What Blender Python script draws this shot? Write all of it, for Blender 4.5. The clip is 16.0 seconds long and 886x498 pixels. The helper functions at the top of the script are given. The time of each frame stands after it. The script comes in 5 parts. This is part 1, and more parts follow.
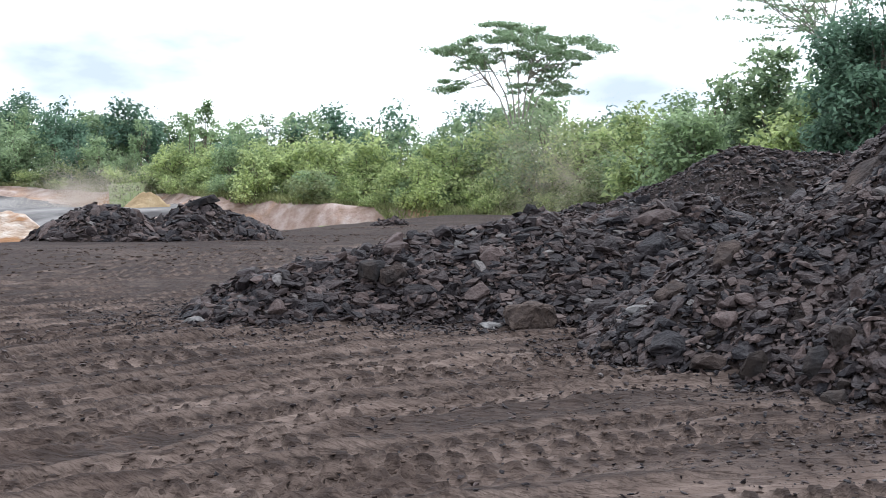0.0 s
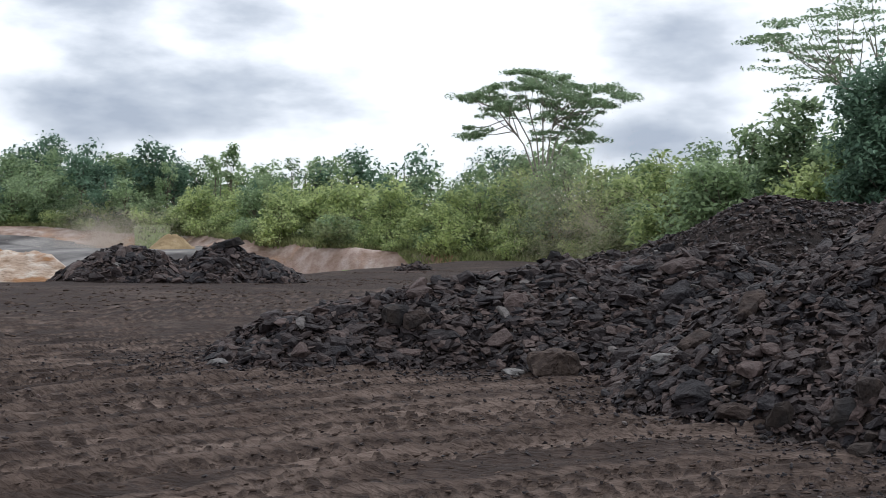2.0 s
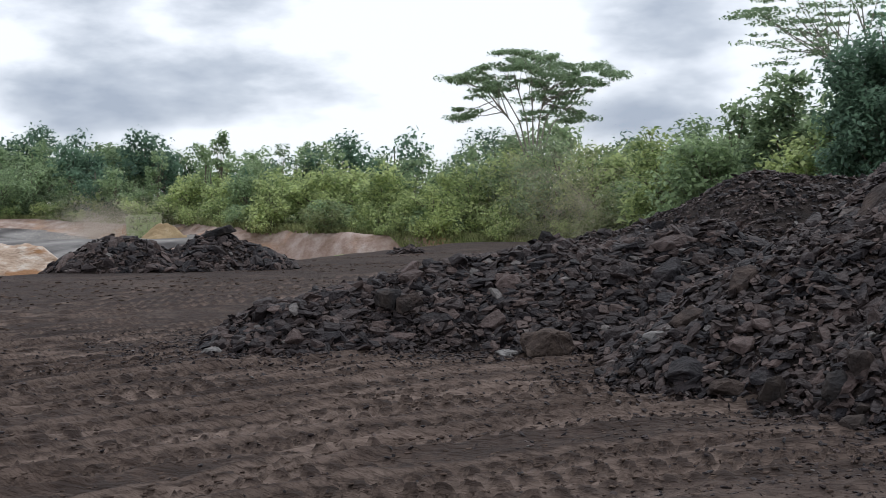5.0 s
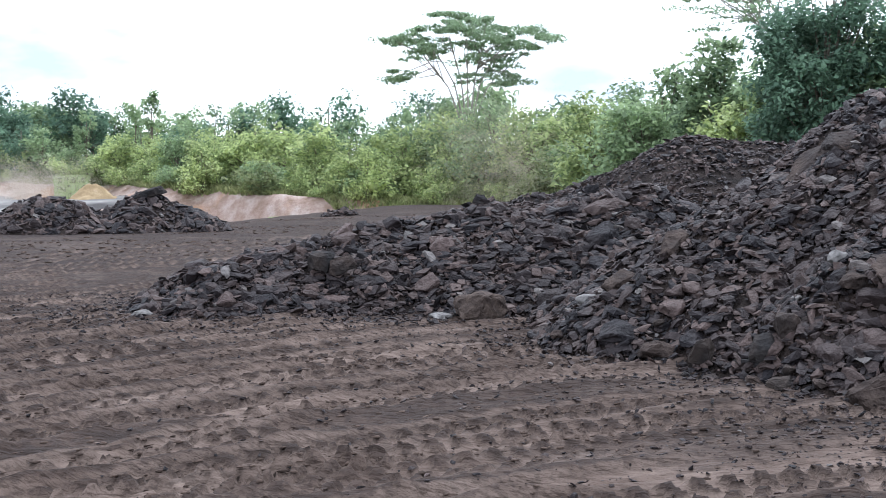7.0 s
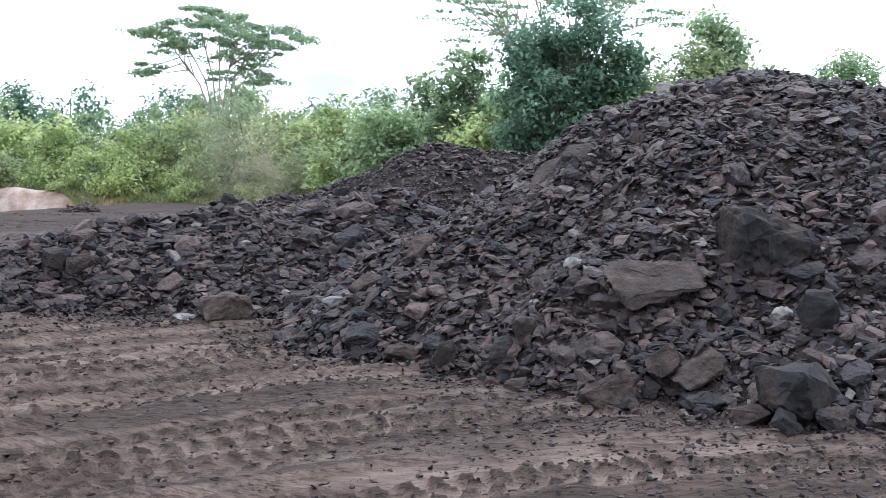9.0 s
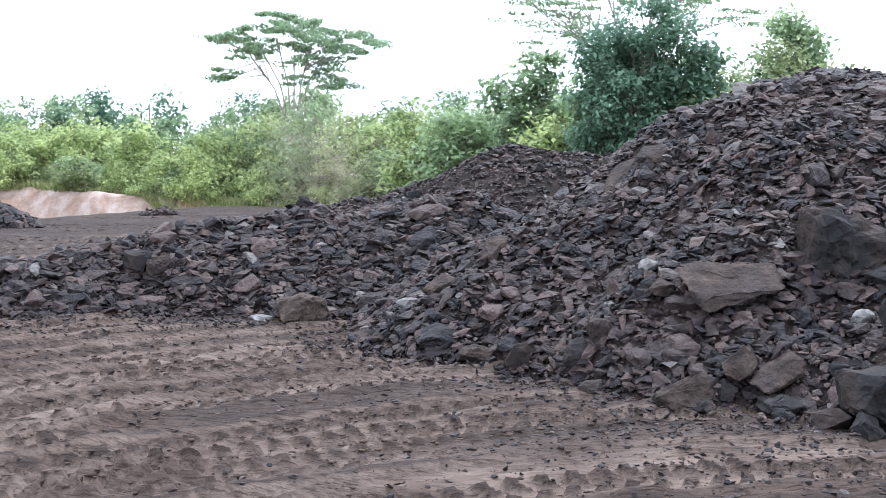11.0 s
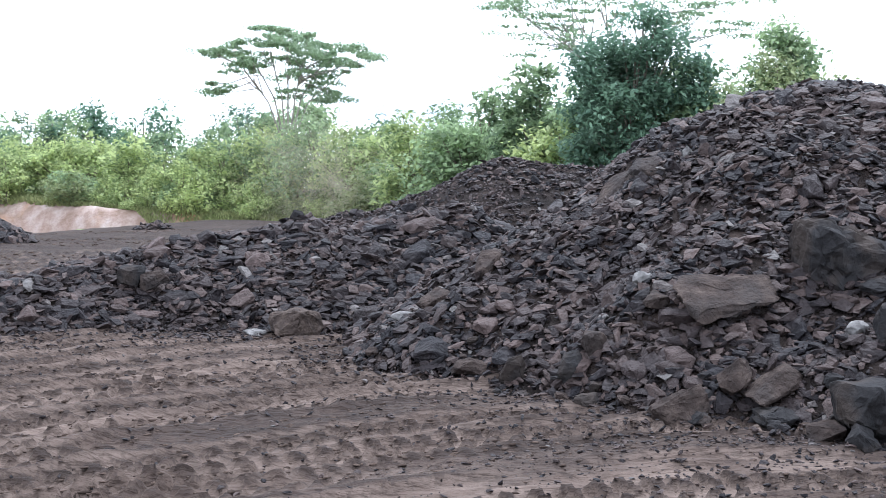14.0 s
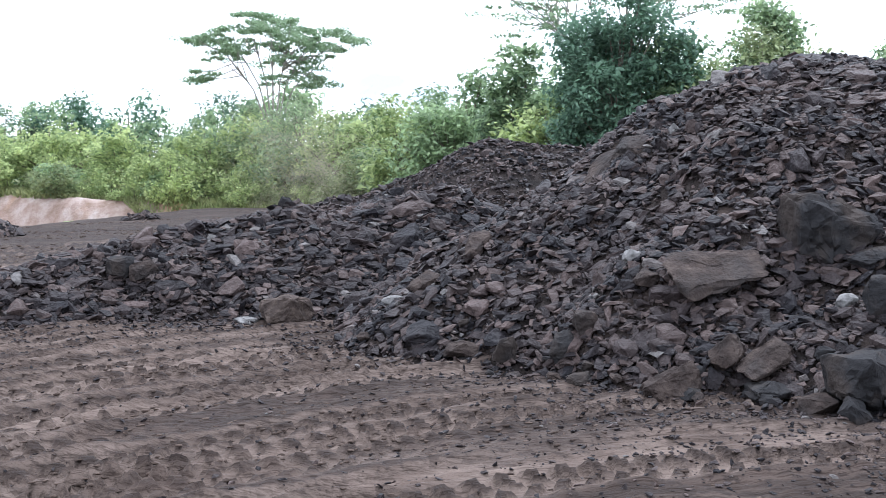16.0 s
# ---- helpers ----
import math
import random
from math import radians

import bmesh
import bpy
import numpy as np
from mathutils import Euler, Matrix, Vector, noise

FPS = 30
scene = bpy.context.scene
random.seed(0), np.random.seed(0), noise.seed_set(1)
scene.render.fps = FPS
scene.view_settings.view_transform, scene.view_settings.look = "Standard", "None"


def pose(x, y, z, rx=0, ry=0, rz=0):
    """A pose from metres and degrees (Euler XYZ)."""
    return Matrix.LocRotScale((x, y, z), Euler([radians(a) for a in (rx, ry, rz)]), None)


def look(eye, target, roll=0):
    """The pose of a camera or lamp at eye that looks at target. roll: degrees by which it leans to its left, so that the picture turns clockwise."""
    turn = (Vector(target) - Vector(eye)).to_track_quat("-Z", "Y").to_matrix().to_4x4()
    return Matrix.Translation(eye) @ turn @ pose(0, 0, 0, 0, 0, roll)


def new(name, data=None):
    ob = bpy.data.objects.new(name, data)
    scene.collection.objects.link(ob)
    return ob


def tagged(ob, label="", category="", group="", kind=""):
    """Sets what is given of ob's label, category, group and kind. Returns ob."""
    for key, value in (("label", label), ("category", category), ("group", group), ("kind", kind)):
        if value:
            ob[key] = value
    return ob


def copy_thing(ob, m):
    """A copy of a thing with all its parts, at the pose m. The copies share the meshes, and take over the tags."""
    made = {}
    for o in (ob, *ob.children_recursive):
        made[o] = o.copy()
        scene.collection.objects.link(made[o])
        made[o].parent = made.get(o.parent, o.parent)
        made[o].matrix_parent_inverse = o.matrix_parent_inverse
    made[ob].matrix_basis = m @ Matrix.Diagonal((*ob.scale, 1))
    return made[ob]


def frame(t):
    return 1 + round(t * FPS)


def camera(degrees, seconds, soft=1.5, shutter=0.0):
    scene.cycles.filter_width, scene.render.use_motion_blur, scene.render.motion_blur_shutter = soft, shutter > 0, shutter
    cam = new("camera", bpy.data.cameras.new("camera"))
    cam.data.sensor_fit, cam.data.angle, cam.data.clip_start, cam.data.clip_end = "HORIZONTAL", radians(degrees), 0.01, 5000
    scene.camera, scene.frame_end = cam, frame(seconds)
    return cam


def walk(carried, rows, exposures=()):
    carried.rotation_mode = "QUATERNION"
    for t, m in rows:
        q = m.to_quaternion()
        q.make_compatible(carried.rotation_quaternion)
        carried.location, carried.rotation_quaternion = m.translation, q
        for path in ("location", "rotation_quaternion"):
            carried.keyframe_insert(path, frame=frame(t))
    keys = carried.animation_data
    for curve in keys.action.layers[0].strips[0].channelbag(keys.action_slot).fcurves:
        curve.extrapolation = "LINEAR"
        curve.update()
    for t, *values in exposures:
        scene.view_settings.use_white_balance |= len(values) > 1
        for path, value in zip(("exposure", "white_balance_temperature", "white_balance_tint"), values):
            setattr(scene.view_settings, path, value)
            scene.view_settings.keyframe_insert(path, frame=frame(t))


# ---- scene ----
cam = camera(42.4, 16.0, soft=0.5)
EYE, TILT = 2.0, -3.38
# seconds, shift in metres, then yaw (left +), pitch and roll in degrees against the first row
ROWS = [
    (0.0, -0.000, 0.000, 0.000, -0.00, 0.00, -0.00),
    (0.5, -0.002, -0.012, -0.004, 0.23, 0.92, -0.17),
    (1.0, -0.021, -0.005, 0.006, 0.43, 1.45, -0.60),
    (1.5, -0.014, -0.010, 0.000, 0.21, 1.65, -0.71),
    (2.0, -0.024, -0.021, -0.004, 1.11, 2.28, -0.80),
    (2.5, -0.023, -0.033, -0.009, 1.86, 2.43, -0.69),
    (3.0, -0.009, -0.031, -0.008, 1.56, 1.67, -0.31),
    (5.3, 0.006, -0.037, 0.012, 0.56, 1.26, 0.89),
    (5.5, 0.012, -0.026, 0.011, 0.24, 0.98, 0.99),
    (6.0, 0.004, -0.007, 0.003, -0.33, -0.05, 0.93),
    (6.5, 0.011, -0.013, 0.005, -0.84, -0.71, 0.79),
    (7.0, 0.005, 0.002, 0.009, -2.50, -0.51, 0.40),
    (7.5, 0.038, 0.030, 0.004, -7.38, 0.43, 0.08),
    (8.0, 0.060, 0.030, -0.007, -12.70, 0.00, -0.31),
    (8.2, 0.057, 0.034, -0.005, -15.09, -0.06, -0.88),
    (10.3, 0.021, 0.021, -0.007, -12.52, -0.67, -0.87),
    (10.5, 0.018, 0.012, -0.010, -11.54, -0.49, -0.99),
    (11.0, 0.018, 0.006, -0.013, -11.32, -0.24, -0.86),
    (11.5, 0.015, 0.005, -0.023, -10.43, -0.05, -0.93),
    (12.0, 0.014, -0.007, -0.013, -8.89, 0.29, -0.43),
    (12.5, 0.017, -0.014, -0.018, -7.52, -0.49, -0.30),
    (13.0, 0.025, 0.003, -0.014, -8.69, -0.37, -1.05),
    (13.5, 0.022, 0.002, -0.008, -10.18, 0.42, -0.97),
    (14.0, 0.027, 0.013, -0.003, -11.58, 0.39, -0.55),
    (14.5, 0.037, 0.001, -0.006, -12.05, 0.43, -0.07),
    (15.0, 0.032, 0.020, -0.004, -12.28, 0.01, -0.07),
    (15.5, 0.037, -0.000, -0.001, -11.82, -0.01, 0.53),
    (16.0, 0.030, 0.026, -0.002, -12.12, -0.47, 0.87),
]
walk(cam, [(t, pose(x, y, EYE + z, TILT) @ pose(0, 0, 0, 90 + pitch, roll, yaw)) for t, x, y, z, yaw, pitch, roll in ROWS],
     exposures=[(0.0, -0.25, 5860, 10), (0.5, -0.23, 5900, 10), (1.0, -0.52, 6060, 10), (1.5, -0.85, 6060, 10), (2.0, -1.03, 6060, 10), (2.5, -1.17, 6120, 10), (3.0, -1.10, 6060, 10), (5.3, -1.10, 6060, 10), (6.0, -0.68, 6060, 10), (6.5, -0.20, 5730, 10), (7.0, -0.06, 5680, 10), (8.0, -0.08, 5650, 10), (10.5, 0.40, 5580, 10), (12.5, 0.31, 5580, 10), (14.0, 0.25, 5580, 10), (16.0, 0.18, 5580, 10)])

# ---------------------------------------------------------------- sky and sun
SUN_EL, SUN_AZ = 62.0, 35.0      # degrees above the horizon; degrees clockwise from +y
world = bpy.data.worlds.new("sky")
scene.world = world
world.use_nodes = True
wt = world.node_tree
wt.nodes.clear()
w_out = wt.nodes.new("ShaderNodeOutputWorld")
w_bg = wt.nodes.new("ShaderNodeBackground")
w_sky = wt.nodes.new("ShaderNodeTexSky")
w_sky.sky_type, w_sky.sun_disc = "NISHITA", False
w_sky.sun_elevation, w_sky.sun_rotation = radians(SUN_EL), radians(SUN_AZ)
w_co = wt.nodes.new("ShaderNodeTexCoord")
w_map = wt.nodes.new("ShaderNodeMapping")
w_map.inputs["Scale"].default_value = (1.0, 1.0, 2.6)
w_map.inputs["Location"].default_value = (0.37, 0.1, 0.55)
w_n = wt.nodes.new("ShaderNodeTexNoise")
w_n.inputs["Scale"].default_value, w_n.inputs["Detail"].default_value, w_n.inputs["Roughness"].default_value = 5.0, 7.0, 0.5
w_r = wt.nodes.new("ShaderNodeValToRGB")
w_dark = []
for centre, reach, low in (((-0.27, 0.955, 0.125), 0.24, -0.16), ((0.15, 0.98, 0.125), 0.15, -0.11)):      # two darker banks of cloud
    w_d = wt.nodes.new("ShaderNodeVectorMath")
    w_d.operation = "DISTANCE"
    w_d.inputs[1].default_value = centre
    wt.links.new(w_co.outputs["Generated"], w_d.inputs[0])
    w_m = wt.nodes.new("ShaderNodeMapRange")
    w_m.interpolation_type = "SMOOTHSTEP"
    w_m.inputs["From Min"].default_value, w_m.inputs["From Max"].default_value = 0.0, reach
    w_m.inputs["To Min"].default_value, w_m.inputs["To Max"].default_value = low, 0.08
    wt.links.new(w_d.outputs["Value"], w_m.inputs["Value"])
    w_dark.append(w_m)
w_least = wt.nodes.new("ShaderNodeMath")
w_least.operation = "MINIMUM"
wt.links.new(w_dark[0].outputs["Result"], w_least.inputs[0])
wt.links.new(w_dark[1].outputs["Result"], w_least.inputs[1])
w_sum = wt.nodes.new("ShaderNodeMath")
w_sum.operation = "ADD"
wt.links.new(w_n.outputs["Fac"], w_sum.inputs[0])
wt.links.new(w_least.outputs[0], w_sum.inputs[1])
w_r.color_ramp.elements[0].position, w_r.color_ramp.elements[0].color = 0.27, (1.05, 1.15, 1.32, 1)
w_r.color_ramp.elements[1].position, w_r.color_ramp.elements[1].color = 0.47, (2.5, 2.52, 2.56, 1)
w_mid = w_r.color_ramp.elements.new(0.355)
w_mid.color = (1.5, 1.58, 1.7, 1)
w_scale = wt.nodes.new("ShaderNodeVectorMath")
w_scale.operation = "SCALE"
w_scale.inputs["Scale"].default_value = 0.07
w_mix = wt.nodes.new("ShaderNodeMix")
w_mix.data_type = "RGBA"
w_mix.inputs["Factor"].default_value = 0.86
wt.links.new(w_co.outputs["Generated"], w_map.inputs["Vector"])
wt.links.new(w_map.outputs["Vector"], w_n.inputs["Vector"])
wt.links.new(w_sum.outputs[0], w_r.inputs["Fac"])
wt.links.new(w_sky.outputs["Color"], w_scale.inputs[0])
wt.links.new(w_scale.outputs["Vector"], w_mix.inputs["A"])
wt.links.new(w_r.outputs["Color"], w_mix.inputs["B"])
wt.links.new(w_mix.outputs["Result"], w_bg.inputs["Color"])
w_bg.inputs["Strength"].default_value = 1.0
wt.links.new(w_bg.outputs["Background"], w_out.inputs["Surface"])

sun = new("sun", bpy.data.lights.new("sun", "SUN"))
sun.data.energy, sun.data.angle, sun.data.color = 3.0, radians(9), (1.0, 0.97, 0.94)
_dir = Vector((math.sin(radians(SUN_AZ)) * math.cos(radians(SUN_EL)), math.cos(radians(SUN_AZ)) * math.cos(radians(SUN_EL)), math.sin(radians(SUN_EL))))
sun.matrix_world = look(_dir * 60, (0, 0, 0))


# ---------------------------------------------------------------- materials
def material(name, stops, scale=1.0, detail=6.0, rough=(0.8, 0.95), bump=0.3, bump_scale=30.0, bump_size=0.02, second=None, island="", spread=0.0, metallic=0.0, stretch=(1, 1, 1), sheen=0.12):
    """stops: colour ramp over a fractal noise; second: (scale, colour, low, high) stain at another scale;
    island: 'island' or 'object' brightness variation by piece."""
    m = bpy.data.materials.new(name)
    m.use_nodes = True
    nt = m.node_tree
    bsdf = nt.nodes["Principled BSDF"]
    co = nt.nodes.new("ShaderNodeTexCoord")
    mp = nt.nodes.new("ShaderNodeMapping")
    mp.inputs["Scale"].default_value = stretch
    geo = nt.nodes.new("ShaderNodeNewGeometry")
    nt.links.new(geo.outputs["Position"] if island != "local" else co.outputs["Object"], mp.inputs["Vector"])
    n1 = nt.nodes.new("ShaderNodeTexNoise")
    n1.inputs["Scale"].default_value, n1.inputs["Detail"].default_value, n1.inputs["Roughness"].default_value = scale, detail, 0.62
    nt.links.new(mp.outputs["Vector"], n1.inputs["Vector"])
    ramp = nt.nodes.new("ShaderNodeValToRGB")
    el = ramp.color_ramp.elements
    while len(el) < len(stops):
        el.new(0.5)
    for e, (p, c) in zip(el, stops):
        e.position, e.color = p, (*c, 1)
    nt.links.new(n1.outputs["Fac"], ramp.inputs["Fac"])
    col = ramp.outputs["Color"]
    if second:
        s2, c2, lo, hi = second
        n2 = nt.nodes.new("ShaderNodeTexNoise")
        n2.inputs["Scale"].default_value, n2.inputs["Detail"].default_value = s2, 5.0
        nt.links.new(mp.outputs["Vector"], n2.inputs["Vector"])
        r2 = nt.nodes.new("ShaderNodeMapRange")
        r2.inputs["From Min"].default_value, r2.inputs["From Max"].default_value = lo, hi
        nt.links.new(n2.outputs["Fac"], r2.inputs["Value"])
        mx = nt.nodes.new("ShaderNodeMix")
        mx.data_type = "RGBA"
        nt.links.new(r2.outputs["Result"], mx.inputs["Factor"])
        nt.links.new(col, mx.inputs["A"])
        mx.inputs["B"].default_value = (*c2, 1)
        col = mx.outputs["Result"]
    if island in ("island", "object"):
        if island == "island":
            rnd = geo.outputs["Random Per Island"]
        else:
            rnd = nt.nodes.new("ShaderNodeObjectInfo").outputs["Random"]
        mr = nt.nodes.new("ShaderNodeMapRange")
        mr.inputs["To Min"].default_value, mr.inputs["To Max"].default_value = 1 - spread, 1 + spread
        nt.links.new(rnd, mr.inputs["Value"])
        vm = nt.nodes.new("ShaderNodeVectorMath")
        vm.operation = "SCALE"
        nt.links.new(col, vm.inputs[0])
        nt.links.new(mr.outputs["Result"], vm.inputs["Scale"])
        col = vm.outputs["Vector"]
    nt.links.new(col, bsdf.inputs["Base Color"])
    rr = nt.nodes.new("ShaderNodeMapRange")
    rr.inputs["To Min"].default_value, rr.inputs["To Max"].default_value = rough
    nt.links.new(n1.outputs["Fac"], rr.inputs["Value"])
    nt.links.new(rr.outputs["Result"], bsdf.inputs["Roughness"])
    bsdf.inputs["Metallic"].default_value = metallic
    bsdf.inputs["Specular IOR Level"].default_value = sheen
    if bump:
        n3 = nt.nodes.new("ShaderNodeTexNoise")
        n3.inputs["Scale"].default_value, n3.inputs["Detail"].default_value = bump_scale, 8.0
        nt.links.new(mp.outputs["Vector"], n3.inputs["Vector"])
        bp = nt.nodes.new("ShaderNodeBump")
        bp.inputs["Strength"].default_value, bp.inputs["Distance"].default_value = bump, bump_size
        nt.links.new(n3.outputs["Fac"], bp.inputs["Height"])
        nt.links.new(bp.outputs["Normal"], bsdf.inputs["Normal"])
    return m


def rock_material(name, dark, brown, pale, island):
    """Slaty rock: most pieces dark, some brown, a few pale; grain and dusty tops."""
    m = bpy.data.materials.new(name)
    m.use_nodes = True
    nt = m.node_tree
    bsdf = nt.nodes["Principled BSDF"]
    geo = nt.nodes.new("ShaderNodeNewGeometry")
    rnd = geo.outputs["Random Per Island"] if island else nt.nodes.new("ShaderNodeObjectInfo").outputs["Random"]
    ramp = nt.nodes.new("ShaderNodeValToRGB")
    el = ramp.color_ramp.elements
    for p, c in ((0.35, dark), (0.62, tuple(0.6 * a + 0.4 * b for a, b in zip(dark, brown))), (0.86, brown), (0.975, tuple(1.35 * a for a in brown)), (0.992, pale)):
        e = el.new(p)
        e.color = (*c, 1)
    el[0].color = (*[0.75 * a for a in dark], 1)
    el[len(el) - 1].color = (*pale, 1)
    nt.links.new(rnd, ramp.inputs["Fac"])
    n1 = nt.nodes.new("ShaderNodeTexNoise")
    n1.inputs["Scale"].default_value, n1.inputs["Detail"].default_value, n1.inputs["Roughness"].default_value = 9.0, 9.0, 0.7
    nt.links.new(geo.outputs["Position"], n1.inputs["Vector"])
    mr = nt.nodes.new("ShaderNodeMapRange")
    mr.inputs["From Min"].default_value, mr.inputs["From Max"].default_value = 0.25, 0.75
    mr.inputs["To Min"].default_value, mr.inputs["To Max"].default_value = 0.45, 1.5
    nt.links.new(n1.outputs["Fac"], mr.inputs["Value"])
    sc = nt.nodes.new("ShaderNodeVectorMath")
    sc.operation = "SCALE"
    nt.links.new(ramp.outputs["Color"], sc.inputs[0])
    nt.links.new(mr.outputs["Result"], sc.inputs["Scale"])
    # brown dust that has settled, in patches
    n2 = nt.nodes.new("ShaderNodeTexNoise")
    n2.inputs["Scale"].default_value, n2.inputs["Detail"].default_value = 1.3, 6.0
    nt.links.new(geo.outputs["Position"], n2.inputs["Vector"])
    r2 = nt.nodes.new("ShaderNodeMapRange")
    r2.inputs["From Min"].default_value, r2.inputs["From Max"].default_value, r2.inputs["To Max"].default_value = 0.42, 0.72, 0.55
    nt.links.new(n2.outputs["Fac"], r2.inputs["Value"])
    mx = nt.nodes.new("ShaderNodeMix")
    mx.data_type = "RGBA"
    nt.links.new(r2.outputs["Result"], mx.inputs["Factor"])
    nt.links.new(sc.outputs["Vector"], mx.inputs["A"])
    mx.inputs["B"].default_value = (0.054, 0.039, 0.036, 1)
    nt.links.new(mx.outputs["Result"], bsdf.inputs["Base Color"])
    bsdf.inputs["Roughness"].default_value = 0.62
    bsdf.inputs["Specular IOR Level"].default_value = 0.14
    n3 = nt.nodes.new("ShaderNodeTexNoise")
    n3.inputs["Scale"].default_value, n3.inputs["Detail"].default_value = 15.0, 10.0
    nt.links.new(geo.outputs["Position"], n3.inputs["Vector"])
    bp = nt.nodes.new("ShaderNodeBump")
    bp.inputs["Strength"].default_value, bp.inputs["Distance"].default_value = 0.9, 0.06
    nt.links.new(n3.outputs["Fac"], bp.inputs["Height"])
    nt.links.new(bp.outputs["Normal"], bsdf.inputs["Normal"])
    return m


def leaf_material(name, dark, light, gloss=0.45):
    m = bpy.data.materials.new(name)
    m.use_nodes = True
    nt = m.node_tree
    bsdf = nt.nodes["Principled BSDF"]
    geo = nt.nodes.new("ShaderNodeNewGeometry")
    info = nt.nodes.new("ShaderNodeObjectInfo")
    add = nt.nodes.new("ShaderNodeMath")
    add.operation = "MULTIPLY_ADD"
    add.inputs[1].default_value, add.inputs[2].default_value = 0.6, 0.0
    nt.links.new(geo.outputs["Random Per Island"], add.inputs[0])
    n1 = nt.nodes.new("ShaderNodeTexNoise")
    n1.inputs["Scale"].default_value, n1.inputs["Detail"].default_value = 0.45, 3.0
    nt.links.new(geo.outputs["Position"], n1.inputs["Vector"])
    sm = nt.nodes.new("ShaderNodeMath")
    sm.operation = "MULTIPLY_ADD"
    sm.inputs[1].default_value = 0.5
    nt.links.new(n1.outputs["Fac"], sm.inputs[0])
    nt.links.new(add.outputs[0], sm.inputs[2])
    sm2 = nt.nodes.new("ShaderNodeMath")
    sm2.operation = "MULTIPLY_ADD"
    sm2.inputs[1].default_value = 0.25
    nt.links.new(info.outputs["Random"], sm2.inputs[0])
    nt.links.new(sm.outputs[0], sm2.inputs[2])
    ramp = nt.nodes.new("ShaderNodeValToRGB")
    ramp.color_ramp.elements[0].position, ramp.color_ramp.elements[0].color = 0.2, (*dark, 1)
    ramp.color_ramp.elements[1].position, ramp.color_ramp.elements[1].color = 1.0, (*light, 1)
    nt.links.new(sm2.outputs[0], ramp.inputs["Fac"])
    nt.links.new(ramp.outputs["Color"], bsdf.inputs["Base Color"])
    bsdf.inputs["Roughness"].default_value = gloss
    bsdf.inputs["Specular IOR Level"].default_value = 0.2
    tr = nt.nodes.new("ShaderNodeBsdfTranslucent")
    nt.links.new(ramp.outputs["Color"], tr.inputs["Color"])
    mix = nt.nodes.new("ShaderNodeMixShader")
    mix.inputs[0].default_value = 0.5
    nt.links.new(bsdf.outputs[0], mix.inputs[1])
    nt.links.new(tr.outputs[0], mix.inputs[2])
    nt.links.new(mix.outputs[0], nt.nodes["Material Output"].inputs["Surface"])
    return m


ROCK = rock_material("slate_rubble", (0.0165, 0.0148, 0.0172), (0.067, 0.0485, 0.044), (0.13, 0.12, 0.115), True)
ROCK_ONE = rock_material("slate_block", (0.018, 0.0162, 0.0188), (0.068, 0.0495, 0.0455), (0.12, 0.11, 0.105), False)
FINES = material("black_fines", [(0.3, (0.012, 0.010, 0.0095)), (0.55, (0.028, 0.021, 0.0185)), (0.75, (0.06, 0.043, 0.036))], 2.2, 9, bump=0.8, bump_scale=38, bump_size=0.05)
BROWN_STONE = material("brown_sandstone", [(0.3, (0.02, 0.015, 0.0135)), (0.5, (0.044, 0.033, 0.029)), (0.75, (0.092, 0.07, 0.06))], 6, 10, bump=0.9, bump_scale=18, bump_size=0.05, second=(2.0, (0.04, 0.035, 0.034), 0.5, 0.7))
DARK_STONE = material("dark_boulder", [(0.3, (0.014, 0.0135, 0.015)), (0.55, (0.028, 0.0265, 0.0275)), (0.8, (0.058, 0.05, 0.046))], 4, 9, bump=0.9, bump_scale=9, bump_size=0.07, second=(2.6, (0.046, 0.037, 0.033), 0.47, 0.62))
TAN_STONE = material("tan_sandstone", [(0.3, (0.028, 0.021, 0.0185)), (0.5, (0.066, 0.05, 0.043)), (0.75, (0.14, 0.108, 0.09))], 6, 10, bump=0.9, bump_scale=18, bump_size=0.05)
PALE_STONE = material("pale_stone", [(0.3, (0.07, 0.066, 0.064)), (0.5, (0.16, 0.152, 0.147)), (0.75, (0.3, 0.285, 0.275))], 9, 9, bump=0.6, bump_scale=30, bump_size=0.02)
PALE_BARK = material("pale_bark", [(0.3, (0.2, 0.18, 0.15)), (0.6, (0.36, 0.33, 0.29)), (0.8, (0.48, 0.45, 0.4))], 5, 6, stretch=(1, 1, 0.3), bump=0.3)
BARK = material("bark", [(0.3, (0.09, 0.075, 0.06)), (0.6, (0.22, 0.19, 0.155)), (0.8, (0.36, 0.32, 0.27))], 5, 6, stretch=(1, 1, 0.3), bump=0.5)
LEAF_BRIGHT = leaf_material("bright_leaves", (0.085, 0.145, 0.055), (0.58, 0.66, 0.3))
LEAF_MID = leaf_material("green_leaves", (0.055, 0.1, 0.058), (0.4, 0.51, 0.28))
LEAF_DARK = leaf_material("dark_leaves", (0.042, 0.082, 0.064), (0.2, 0.31, 0.205), 0.5)
LEAF_OLIVE = leaf_material("olive_leaves", (0.1, 0.13, 0.065), (0.35, 0.4, 0.2))
LEAF_ACACIA = leaf_material("feathery_leaves", (0.1, 0.155, 0.09), (0.33, 0.43, 0.26), 0.6)
GRASS = leaf_material("grass", (0.1, 0.13, 0.055), (0.36, 0.38, 0.18), 0.6)


# ---------------------------------------------------------------- geometry tools
RNG = np.random.default_rng(7)
LATTICE = RNG.random((256, 256))


